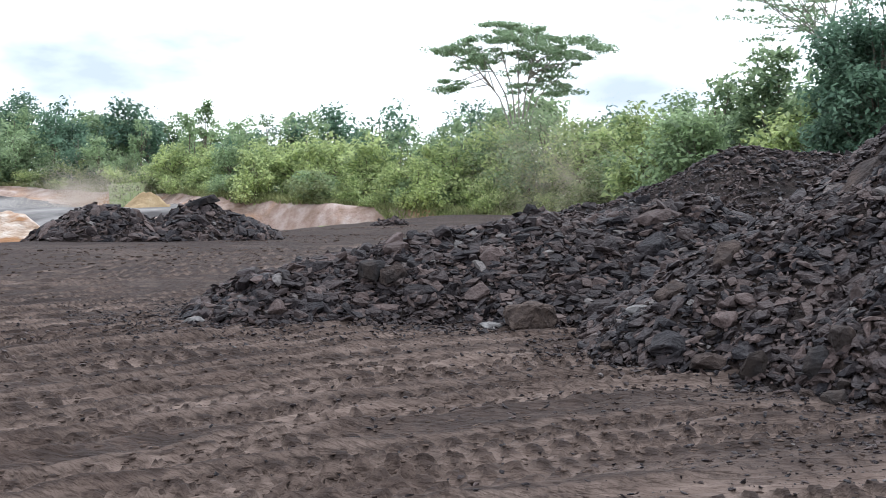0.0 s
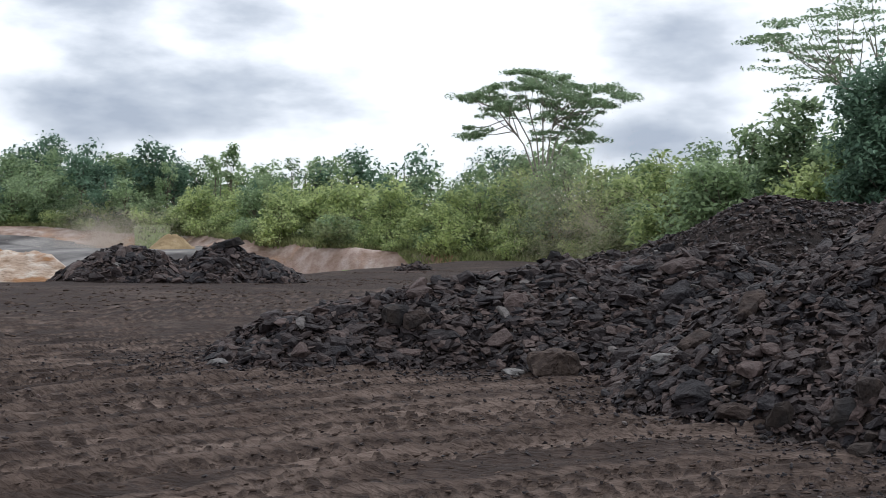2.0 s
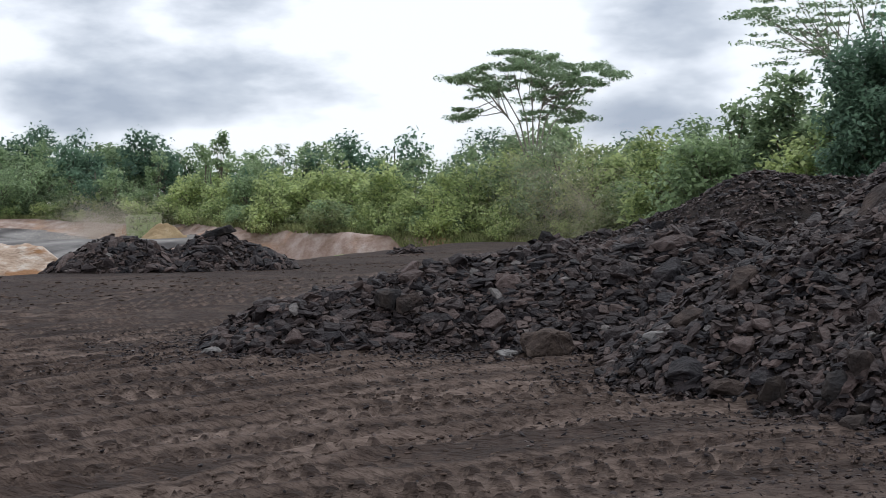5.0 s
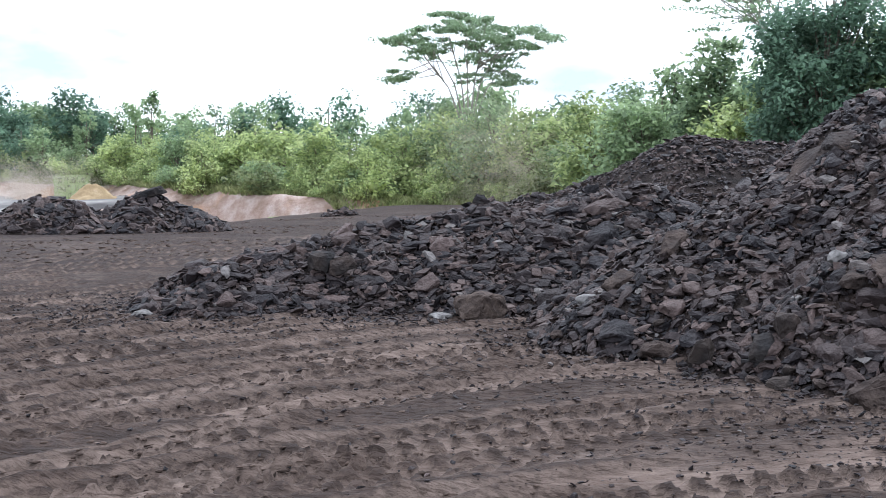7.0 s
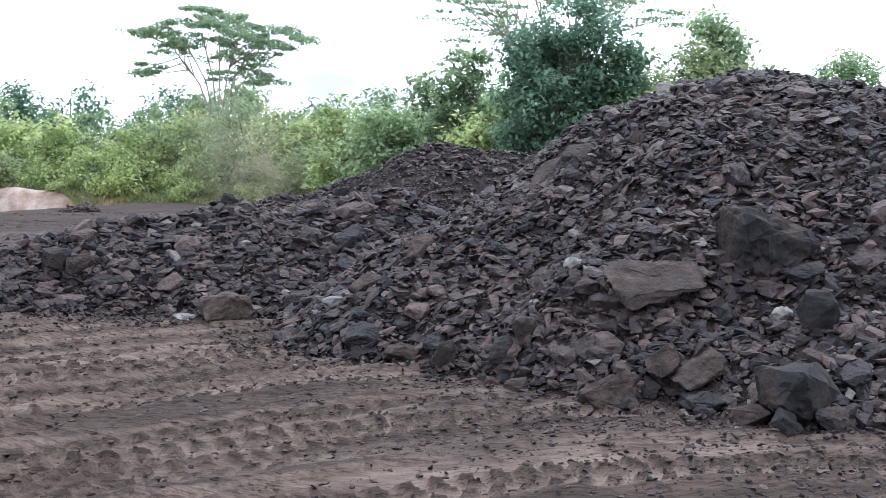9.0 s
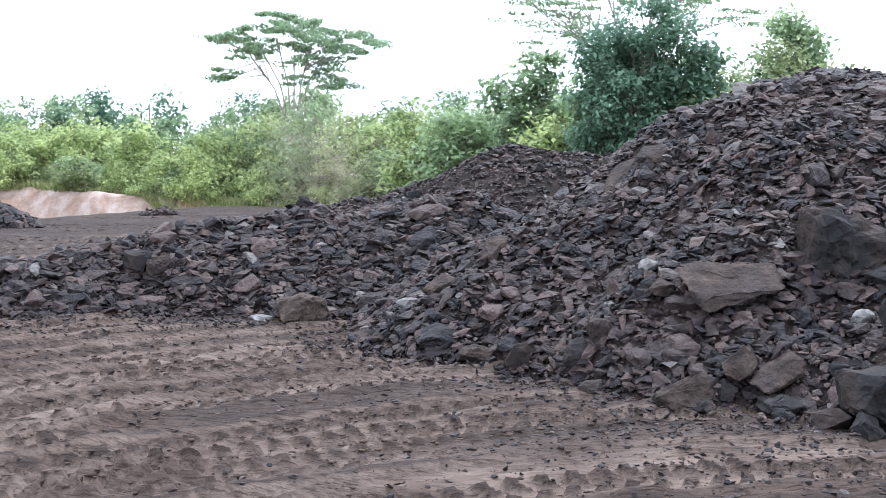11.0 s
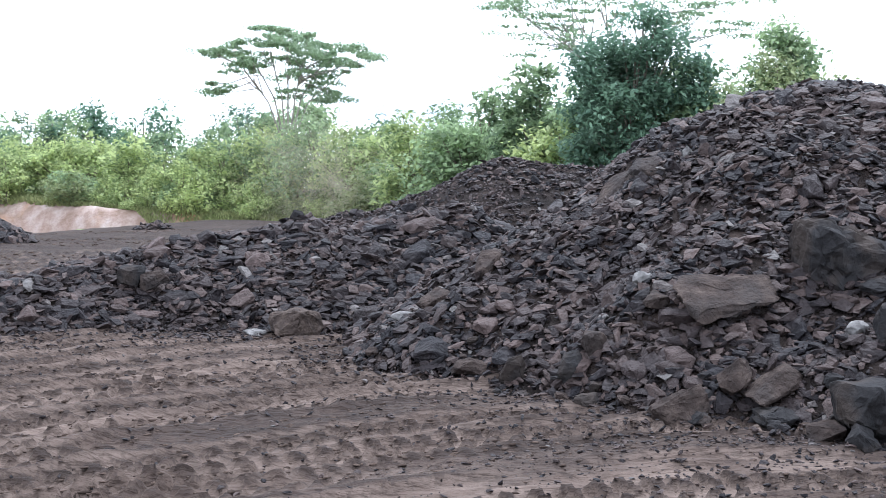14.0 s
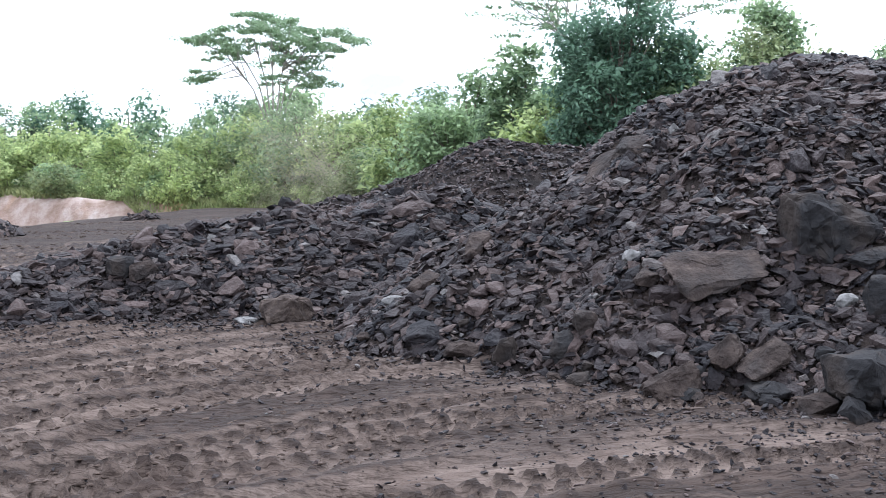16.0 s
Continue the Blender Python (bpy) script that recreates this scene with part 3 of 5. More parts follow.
BLOCKS = [block_mesh(300 + k, (0.5, 0.5 * (0.62 + 0.05 * (k % 6)), 0.5 * (0.26 + 0.07 * (k % 5))), 20, 0.05, 1, ROCK_ONE) for k in range(18)]


def heap(name, fun, box, step, label, group, n_small, n_mid, n_block, others=(), seed=1, small=(0.026, 0.08), mid=(0.07, 0.16), block=(0.24, 0.5), weight=None, base=FINES, lie=None, tip=0.45):
    """A heap of broken rock: a body of fines, joined rubble and the larger blocks one by one."""
    rng = np.random.default_rng(seed)
    root = new(name)
    tagged(root, label, "rock pile", group)
    xs, ys = np.arange(box[0], box[2], step), np.arange(box[1], box[3], step)

    def top(x, y):
        return np.maximum(fun(x, y), land(x, y) - 0.25) - 0.03 + 0.03 * fbm(x * 6, y * 6, 2, seed)
    V, F = sheet(xs, ys, top)
    zc = V[F]
    keep = (zc[:, :, 2] - (land(zc[:, :, 0], zc[:, :, 1]) - 0.12)).max(1) > 0
    F = F[keep]
    used = np.unique(F)
    remap = np.full(len(V), -1)
    remap[used] = np.arange(len(used))
    mesh_object("loose_fill", V[used], remap[F], base, root, "dark loose fines between the rocks", flat=False)
    sx, sy = scatter(rng, fun, box, n_small, 0.0, others, weight)
    mx_, my_ = scatter(rng, fun, box, n_mid, 0.04, others, weight)
    size = np.concatenate([small[0] + (small[1] - small[0]) * rng.random(n_small) ** 1.6, mid[0] + (mid[1] - mid[0]) * rng.random(n_mid) ** 2])
    V, F = strew(rng, fun, np.concatenate([sx, mx_]), np.concatenate([sy, my_]), size, 0.18, tip, lie)
    rub = mesh_object("rubble", V, F, ROCK, root, "small angular broken slate")
    mid_point = Vector(((box[0] + box[2]) / 2, (box[1] + box[3]) / 2, 0))
    root.location, shift = mid_point, Matrix.Translation(-mid_point)
    for ob in root.children:
        ob.matrix_parent_inverse = shift
    tagged(rub, kind="stuff")
    if n_block:
        bx, by = scatter(rng, fun, box, n_block, 0.12, others, weight)
        e = 0.2
        bz = fun(bx, by)
        hx = (fun(bx + e, by) - fun(bx - e, by)) / (2 * e)
        hy = (fun(bx, by + e) - fun(bx, by - e)) / (2 * e)
        for i in range(n_block):
            me = BLOCKS[int(rng.integers(len(BLOCKS)))]
            s = block[0] + (block[1] - block[0]) * rng.random() ** 2.2
            ob = new("rock", me)
            ob.parent = root
            gx_, gy_, yaw = hx[i] * 0.85, hy[i] * 0.85, rng.uniform(0, 6.28)
            if lie:
                gx_, gy_, yaw = gx_ + (lie[0] - gx_) * lie[2], gy_ + (lie[1] - gy_) * lie[2], rng.normal(-0.35, 0.8)
            R = Matrix(turn(gx_, gy_, yaw, abs(rng.normal(0, 0.7 * tip)), rng.uniform(0, 6.28)).tolist())
            ob.matrix_parent_inverse = shift
            ob.matrix_basis = Matrix.LocRotScale((bx[i], by[i], bz[i] + 0.02 * s), R.to_quaternion(), (s * rng.uniform(0.8, 1.2), s * rng.uniform(0.8, 1.2), s))
    return root


def facing(x, y):
    """More rocks where the heap faces the yard."""
    return np.where(y < 16.5, 1.0, 0.25)


heap("rock_pile", pile_main, (0.5, 6.8, 14.0, 18.5), 0.11, "tall pile of dark broken slate rock and fines", "spoil piles", 22000, 10500, 230, (pile_tongue, pile_back), 11, small=(0.026, 0.065), mid=(0.06, 0.138), block=(0.24, 0.5), lie=(0.36, 0.14, 0.62), tip=0.4, weight=lambda x, y: np.where((y < 15.2) & (x < 12.5), 1.0, 0.12))
heap("rock_pile", pile_tongue, (-4.6, 14.6, 5.0, 20.6), 0.1, "low spread of black angular rubble beside the tall pile", "spoil piles", 9500, 2700, 110, (pile_main, pile_back), 12, small=(0.028, 0.075), mid=(0.075, 0.17), block=(0.26, 0.56), lie=(0.12, 0.15, 0.5), tip=0.42, weight=lambda x, y: np.where(y < 18.8, 1.0, 0.2))
heap("rock_pile", pile_back, (0.8, 18.2, 13.0, 24.0), 0.12, "heap of brown-black loose earth and small rocks", "spoil piles", 8000, 500, 10, (pile_main, pile_tongue), 13, small=(0.025, 0.065), mid=(0.07, 0.14), block=(0.22, 0.4), weight=lambda x, y: np.where(y < 22, 1.0, 0.2))

MOUND_A = [(-12.1, 39.8, 1.1), (-11.2, 39.7, 1.0)]
MOUND_B = [(-8.6, 40.6, 1.3), (-7.2, 40.4, 0.7)]


def mound_a(x, y):
    return ridge(x, y, MOUND_A, 0.62, 0.5) + 0.16 * fbm(x * 0.9, y * 0.9, 3, 2.2)


def mound_b(x, y):
    return ridge(x, y, MOUND_B, 0.62, 0.4) + 0.16 * fbm(x * 0.9, y * 0.9, 3, 6.6)


heap("rock_mound", mound_a, (-15, 37, -7.5, 43), 0.14, "small tipped mound of black rock on the yard", "tipped mounds", 1500, 500, 24, (mound_b,), 21, small=(0.06, 0.14), mid=(0.14, 0.3), block=(0.4, 0.9))
heap("rock_mound", mound_b, (-11.5, 38, -4.5, 43.5), 0.14, "small tipped mound of black rock with a slab on top", "tipped mounds", 1300, 450, 24, (mound_a,), 22, small=(0.06, 0.14), mid=(0.14, 0.3), block=(0.4, 0.9))


def mound_c(x, y):
    return ridge(x, y, [(-2.7, 51.0, stand(-2.7, 51.0) + 0.2), (-2.2, 51.0, stand(-2.2, 51.0) + 0.24)], 0.5, 0.2) + 0.14 * fbm(x * 1.2, y * 1.2, 2, 3.3)


heap("rock_mound", mound_c, (-4.6, 49.5, -0.5, 52.6), 0.16, "little heap of black rubble at the yard's far edge", "tipped mounds", 160, 60, 0, (), 23, small=(0.05, 0.12), mid=(0.12, 0.22))


# ---------------------------------------------------------------- trucks
def box(bm, x0, y0, z0, x1, y1, z1, bevel=0.0):
    r = bmesh.ops.create_cube(bm, size=1.0, matrix=Matrix.Translation(((x0 + x1) / 2, (y0 + y1) / 2, (z0 + z1) / 2)) @ Matrix.Diagonal((x1 - x0, y1 - y0, z1 - z0, 1)))
    if bevel:
        es = {e for v in r["verts"] for e in v.link_edges}
        bmesh.ops.bevel(bm, geom=list(es), offset=bevel, segments=2, affect="EDGES")


def solid(*boxes, bevel=0.0):
    bm = bmesh.new()
    for b in boxes:
        box(bm, *b, bevel=bevel)
    return bm


def tube(bm, p, q, r, seg=10, r2=None):
    p, q = Vector(p), Vector(q)
    m = Matrix.Translation((p + q) / 2) @ (q - p).to_track_quat("Z", "Y").to_matrix().to_4x4()
    bmesh.ops.create_cone(bm, cap_ends=True, segments=seg, radius1=r, radius2=r if r2 is None else r2, depth=(q - p).length, matrix=m)


TRUCK_GREEN = material("lime_green_paint", [(0.3, (0.21, 0.26, 0.105)), (0.55, (0.32, 0.385, 0.18)), (0.8, (0.41, 0.46, 0.27))], 1.4, 8, rough=(0.45, 0.75), bump=0.15, bump_scale=20, second=(5.0, (0.20, 0.15, 0.09), 0.6, 0.78), island="local")
CAB_GREEN = material("cab_green_paint", [(0.3, (0.24, 0.38, 0.15)), (0.7, (0.34, 0.49, 0.24))], 1.2, 6, rough=(0.3, 0.5), bump=0.1, island="local")
SCUFF = material("scraped_panel", [(0.4, (0.37, 0.43, 0.23)), (0.52, (0.33, 0.38, 0.19)), (0.58, (0.08, 0.075, 0.05)), (0.68, (0.38, 0.43, 0.25))], 3.2, 8, rough=(0.6, 0.9), bump=0.2, island="local")
RUBBER = material("tyre_rubber", [(0.3, (0.02, 0.02, 0.02)), (0.8, (0.07, 0.06, 0.055))], 5, 6, bump=0.4, island="local")
CHASSIS = material("dusty_chassis", [(0.3, (0.03, 0.03, 0.03)), (0.7, (0.13, 0.11, 0.095))], 3, 7, bump=0.2, island="local")
STEEL = material("wheel_steel", [(0.3, (0.12, 0.12, 0.12)), (0.7, (0.3, 0.29, 0.27))], 6, 5, rough=(0.4, 0.6), metallic=0.6, bump=0.1, island="local")
GLASS = material("dark_cab_glass", [(0.3, (0.02, 0.03, 0.03)), (0.7, (0.03, 0.04, 0.04))], 1, 2, rough=(0.05, 0.1), bump=0, island="local")
LENS = material("red_lens", [(0.3, (0.12, 0.02, 0.015)), (0.7, (0.2, 0.04, 0.03))], 3, 2, rough=(0.2, 0.3), bump=0, island="local")


def wheel(root, x, y, r=0.52, w=0.29):
    bm = bmesh.new()
    seg, prof = 28, [(0.30, -w / 2 + 0.02), (r - 0.08, -w / 2), (r - 0.02, -w / 2 + 0.03), (r, -w / 2 + 0.07), (r, w / 2 - 0.07), (r - 0.02, w / 2 - 0.03), (r - 0.08, w / 2), (0.30, w / 2 - 0.02)]
    rings = [[bm.verts.new((o, rr * math.cos(2 * math.pi * k / seg), rr * math.sin(2 * math.pi * k / seg))) for rr, o in prof] for k in range(seg)]
    for k in range(seg):
        a, b = rings[k], rings[(k + 1) % seg]
        for j in range(len(prof)):
            bm.faces.new((a[j], a[(j + 1) % len(prof)], b[(j + 1) % len(prof)], b[j]))
    tyre = part("tyre", bm, RUBBER, root)
    tyre.location = (x, y, r)
    bm = bmesh.new()
    tube(bm, (-w / 2 + 0.05, 0, 0), (w / 2 - 0.05, 0, 0), 0.3, 24)
    tube(bm, (-w / 2 + 0.02, 0, 0), (w / 2 - 0.02, 0, 0), 0.13, 16)
    rim = part("rim", bm, STEEL, tyre)


def dump_truck(label):
    """Tipper lorry; its nose points to +y, its tail stands at y = 0."""
    root = tagged(new("dump_truck"), label, "truck", "haul trucks")
    L, W, Z0, Z1 = 5.6, 2.4, 1.28, 3.2
    h = W / 2
    # body: floor, sides with ribs, headboard, tailgate
    part("bed_floor", solid((-h, 0.1, Z0, h, L, Z0 + 0.1), bevel=0.01), TRUCK_GREEN, root)
    for sx in (-1, 1):
        a, b = sorted((sx * (h - 0.06), sx * h))
        side = part("bed_side", solid((a, 0.06, Z0, b, L, Z1 - 0.06)), TRUCK_GREEN, root)
        o0, o1 = sorted((sx * h, sx * (h + 0.085)))
        for k in range(9):
            y = 0.12 + k * (L - 0.24) / 8
            part("rib", solid((o0, y - 0.06, Z0 + 0.04, o1, y + 0.06, Z1 - 0.1), bevel=0.012), TRUCK_GREEN, side)
        for z in (Z0 - 0.02, Z0 + 0.66, Z0 + 1.36, Z1 - 0.12):
            part("rail", solid((o0, 0.04, z, sx * (h + 0.09) if sx > 0 else o1, L, z + 0.13) if sx > 0 else (sx * (h + 0.09), 0.04, z, o1, L, z + 0.13), bevel=0.012), TRUCK_GREEN, side)
    part("headboard", solid((-h, L - 0.08, Z0, h, L + 0.04, Z1 + 0.12), (-h, L + 0.04, Z1, h, L + 0.3, Z1 + 0.14), bevel=0.02), TRUCK_GREEN, root)
    gate = part("tailgate", solid((-h + 0.02, 0.0, Z0 - 0.06, h - 0.02, 0.055, Z1 - 0.05), bevel=0.01), TRUCK_GREEN, root)
    for k in range(4):
        x = -h + 0.1 + k * (W - 0.2) / 3
        part("upright", solid((x - 0.075, -0.07, Z0 - 0.06, x + 0.075, 0.0, Z1 - 0.03), bevel=0.012), TRUCK_GREEN, gate)
    for k in range(4):
        z = Z0 + 0.02 + k * (Z1 - Z0 - 0.14) / 3
        part("crossbar", solid((-h + 0.03, -0.085, z - 0.065, h - 0.03, -0.004, z + 0.065), bevel=0.012), TRUCK_GREEN, gate)
    for kx in range(3):
        for kz in range(3):
            x, z = -h + 0.1 + (kx + 0.5) * (W - 0.2) / 3, Z0 + 0.02 + (kz + 0.5) * (Z1 - Z0 - 0.14) / 3
            part("recess", solid((x - 0.32, -0.012, z - 0.29, x + 0.32, -0.002, z + 0.29)), CHASSIS, gate, "dirt-filled recess of the tailgate")
            part("panel", solid((x - 0.27, -0.03, z - 0.235, x + 0.27, -0.014, z + 0.235), bevel=0.006), SCUFF, gate, "scraped panel, paint worn to dark metal")
    for sx in (-1, 1):
        bm = bmesh.new()
        tube(bm, (sx * (h - 0.1), -0.05, Z1 - 0.02), (sx * (h + 0.02), -0.05, Z1 - 0.02), 0.06)
        part("hinge", bm, CHASSIS, gate)
    part("bed_lip", solid((-h + 0.1, -0.32, Z0 - 0.16, h - 0.1, 0.06, Z0 - 0.07), bevel=0.015), TRUCK_GREEN, root)
    # chassis
    for sx in (-0.42, 0.34):
        part("chassis_rail", solid((sx, -0.1, 0.86, sx + 0.08, 7.6, 1.12), bevel=0.008), CHASSIS, root)
    part("subframe", solid((-0.5, 0.1, 1.12, 0.5, L, 1.27), bevel=0.01), CHASSIS, root)
    part("rear_beam", solid((-1.0, -0.16, 0.78, 1.0, -0.04, 0.98), (-0.4, -0.1, 0.5, -0.3, -0.02, 0.8), (0.3, -0.1, 0.5, 0.4, -0.02, 0.8), (-0.9, -0.14, 0.42, 0.9, -0.05, 0.53), bevel=0.012), CHASSIS, root)
    for sx in (-0.86, 0.86):
        part("tail_light", solid((sx - 0.13, -0.19, 0.82, sx + 0.13, -0.165, 0.94), bevel=0.01), LENS, root)
    part("plate", solid((-0.22, -0.19, 0.83, 0.22, -0.17, 0.95)), CHASSIS, root)
    for sx in (-0.9, 0.9):
        part("mud_flap", solid((sx - 0.28, 0.0, 0.3, sx + 0.28, 0.02, 0.85)), RUBBER, root)
    for y in (0.75, 2.05):
        for x in (-1.06, -0.74, 0.74, 1.06):
            wheel(root, x, y)
        bm = bmesh.new()
        tube(bm, (-1.0, y, 0.52), (1.0, y, 0.52), 0.09)
        bmesh.ops.create_icosphere(bm, subdivisions=2, radius=0.24, matrix=Matrix.Translation((0, y, 0.52)))
        part("axle", bm, CHASSIS, root)
    part("mudguard", solid((-1.22, 0.1, 1.1, -0.62, 2.7, 1.14), (0.62, 0.1, 1.1, 1.22, 2.7, 1.14)), CHASSIS, root)
    part("side_box", solid((-1.15, 3.0, 0.6, -0.6, 3.9, 1.1), bevel=0.03), CAB_GREEN, root)
    bm = bmesh.new()
    tube(bm, (0.85, 3.0, 0.8), (0.85, 4.2, 0.8), 0.28, 20)
    part("fuel_tank", bm, STEEL, root)
    for x in (-1.03, 1.03):
        wheel(root, x, 5.9)
    # cab
    bm = bmesh.new()
    prof = [(5.85, 0.75), (5.85, 2.55), (6.2, 2.72), (7.15, 2.68), (7.55, 1.75), (7.65, 1.3), (7.65, 0.6), (6.55, 0.6), (6.5, 1.0), (5.95, 1.1)]
    lo = [bm.verts.new((-1.2, y, z)) for y, z in prof]
    hi = [bm.verts.new((1.2, y, z)) for y, z in prof]
    bm.faces.new(lo)
    bm.faces.new(hi[::-1])
    for k in range(len(prof)):
        j = (k + 1) % len(prof)
        bm.faces.new((lo[j], lo[k], hi[k], hi[j]))
    bmesh.ops.recalc_face_normals(bm, faces=bm.faces)
    bmesh.ops.bevel(bm, geom=list(bm.edges), offset=0.05, segments=2, affect="EDGES")
    cab = part("cab", bm, CAB_GREEN, root, "bright green cab")
    for sx in (-1, 1):
        a, b = sorted((sx * 1.2, sx * 1.215))
        part("window", solid((a, 6.25, 1.75, b, 7.0, 2.45)), GLASS, cab)
        bm = bmesh.new()
        tube(bm, (sx * 1.2, 7.3, 2.3), (sx * 1.5, 7.35, 2.3), 0.02)
        box(bm, sx * 1.5 - 0.1, 7.33, 1.85, sx * 1.5 + 0.1, 7.4, 2.35, 0.02)
        part("mirror", bm, CHASSIS, cab)
    part("rear_window", solid((-0.6, 5.83, 1.9, 0.6, 5.849, 2.35)), GLASS, cab)
    return root


truck = dump_truck("lime green tipper truck with scraped ribbed body, below the yard's edge")
truck.matrix_basis = pose(-1.2, 63.2, stand(-4.0, 64.6) + 0.02, 0.0, 0.0, 65.0)
far_truck = copy_thing(truck, pose(-23.7, 86.0, -1.3, 1.0, -2.0, 12.0))
tagged(far_truck, "pale green tipper truck half lost in dust", "truck", "haul trucks")


# ---------------------------------------------------------------- trees
def limb(VV, FF, pts, r0, r1, seg=6):
    """A tapered bent branch through the points."""
    base = sum(len(v) for v in VV)
    pts = [Vector(p) for p in pts]
    n = len(pts)
    rings = []
    for i, p in enumerate(pts):
        d = (pts[min(i + 1, n - 1)] - pts[max(i - 1, 0)]).normalized()
        a = d.orthogonal().normalized()
        b = d.cross(a)
        r = r0 + (r1 - r0) * i / (n - 1)
        rings += [(p + a * (r * math.cos(2 * math.pi * k / seg)) + b * (r * math.sin(2 * math.pi * k / seg)))[:] for k in range(seg)]
    VV.append(np.array(rings))
    FF.append(np.array([[base + i * seg + k, base + i * seg + (k + 1) % seg, base + (i + 1) * seg + (k + 1) % seg, base + (i + 1) * seg + k] for i in range(n - 1) for k in range(seg)]))


def leaves(rng, centres, radii, per, size, flat=0.35, squash=0.7):
    """Many small pointed leaves round the clump centres."""
    c = np.repeat(centres, per, 0)
    rad = np.repeat(radii, per)
    d = rng.normal(size=(len(c), 3))
    d /= np.linalg.norm(d, axis=1, keepdims=True)
    p = c + d * (rad * rng.random(len(c)) ** 0.45)[:, None] * np.array((1, 1, squash))
    nrm = d * flat + rng.normal(size=d.shape) * 0.55 + np.array((0, 0, 1.0))
    nrm /= np.linalg.norm(nrm, axis=1, keepdims=True)
    a = np.cross(nrm, rng.normal(size=d.shape))
    a /= np.linalg.norm(a, axis=1, keepdims=True)
    b = np.cross(nrm, a)
    s = (size * rng.uniform(0.6, 1.3, len(c)))[:, None]
    droop = np.array((0, 0, -0.18)) * s
    V = np.stack([p - a * s * 0.5, p + b * s * 0.26, p + a * s * 0.5 + droop, p - b * s * 0.26], 1).reshape(-1, 3)
    F = np.arange(len(V)).reshape(-1, 4)
    return V, F


def broad_tree(rng, name, label, mat, height, width, lift=0.3, clumps=70, per=34, size=0.3, group="forest trees", taper=0.0, open_=0.0, trunk_r=0.12, lobed=12):
    """A leafy tree: trunk, limbs out to the clumps of the crown."""
    root = tagged(new(name), label, "tree" if name != "shrub" else "shrub", group)
    z0 = height * lift
    lobes = rng.normal(size=(lobed, 3))
    lobes *= rng.uniform(0.35, 0.75, (lobed, 1)) / np.linalg.norm(lobes, axis=1, keepdims=True)
    u = rng.normal(size=(clumps, 3))
    u /= np.linalg.norm(u, axis=1, keepdims=True)
    cen = lobes[rng.integers(lobed, size=clumps)] + u * rng.uniform(0.1 + open_, 0.48, clumps)[:, None]
    cen = cen / np.quantile(np.abs(cen), 0.95, axis=0) * 0.86
    cen /= np.maximum(1, np.linalg.norm(cen, axis=1, keepdims=True) / 0.98)
    k = 1 - taper * np.clip((cen[:, 2] + 1) / 2, 0, 1)
    lump = 1 + 0.35 * np.sin(3 * np.arctan2(cen[:, 1], cen[:, 0]) + rng.uniform(0, 6)) * rng.random()
    cen = np.stack([cen[:, 0] * width / 2 * k * lump, cen[:, 1] * width / 2 * k * lump, z0 + (cen[:, 2] + 1) / 2 * (height - z0)], 1)
    VV, FF = [], []
    top = Vector((rng.normal(0, 0.15), rng.normal(0, 0.15), height * 0.8))
    limb(VV, FF, [(0, 0, -0.3), (0.05, 0.03, height * 0.25), (top.x * 0.6, top.y * 0.6, height * 0.5), top[:]], trunk_r, trunk_r * 0.25, 8)
    for q in cen[rng.permutation(clumps)[:max(6, clumps // 4)]]:
        s = min(0.75, max(0.12, q[2] / height * 0.6))
        start = Vector((top.x * s, top.y * s, height * s))
        m = start.lerp(Vector(q), 0.5) + Vector((0, 0, -0.1))
        limb(VV, FF, [start[:], m[:], q], trunk_r * 0.4, 0.012, 5)
    mesh_object("trunk", np.concatenate(VV), np.concatenate(FF), BARK, root, flat=False)
    V, F = leaves(rng, cen, np.full(clumps, 0.145 * width) * rng.uniform(0.7, 1.3, clumps) + 0.12, per, size)
    mesh_object("crown", V, F, mat, root)
    return root


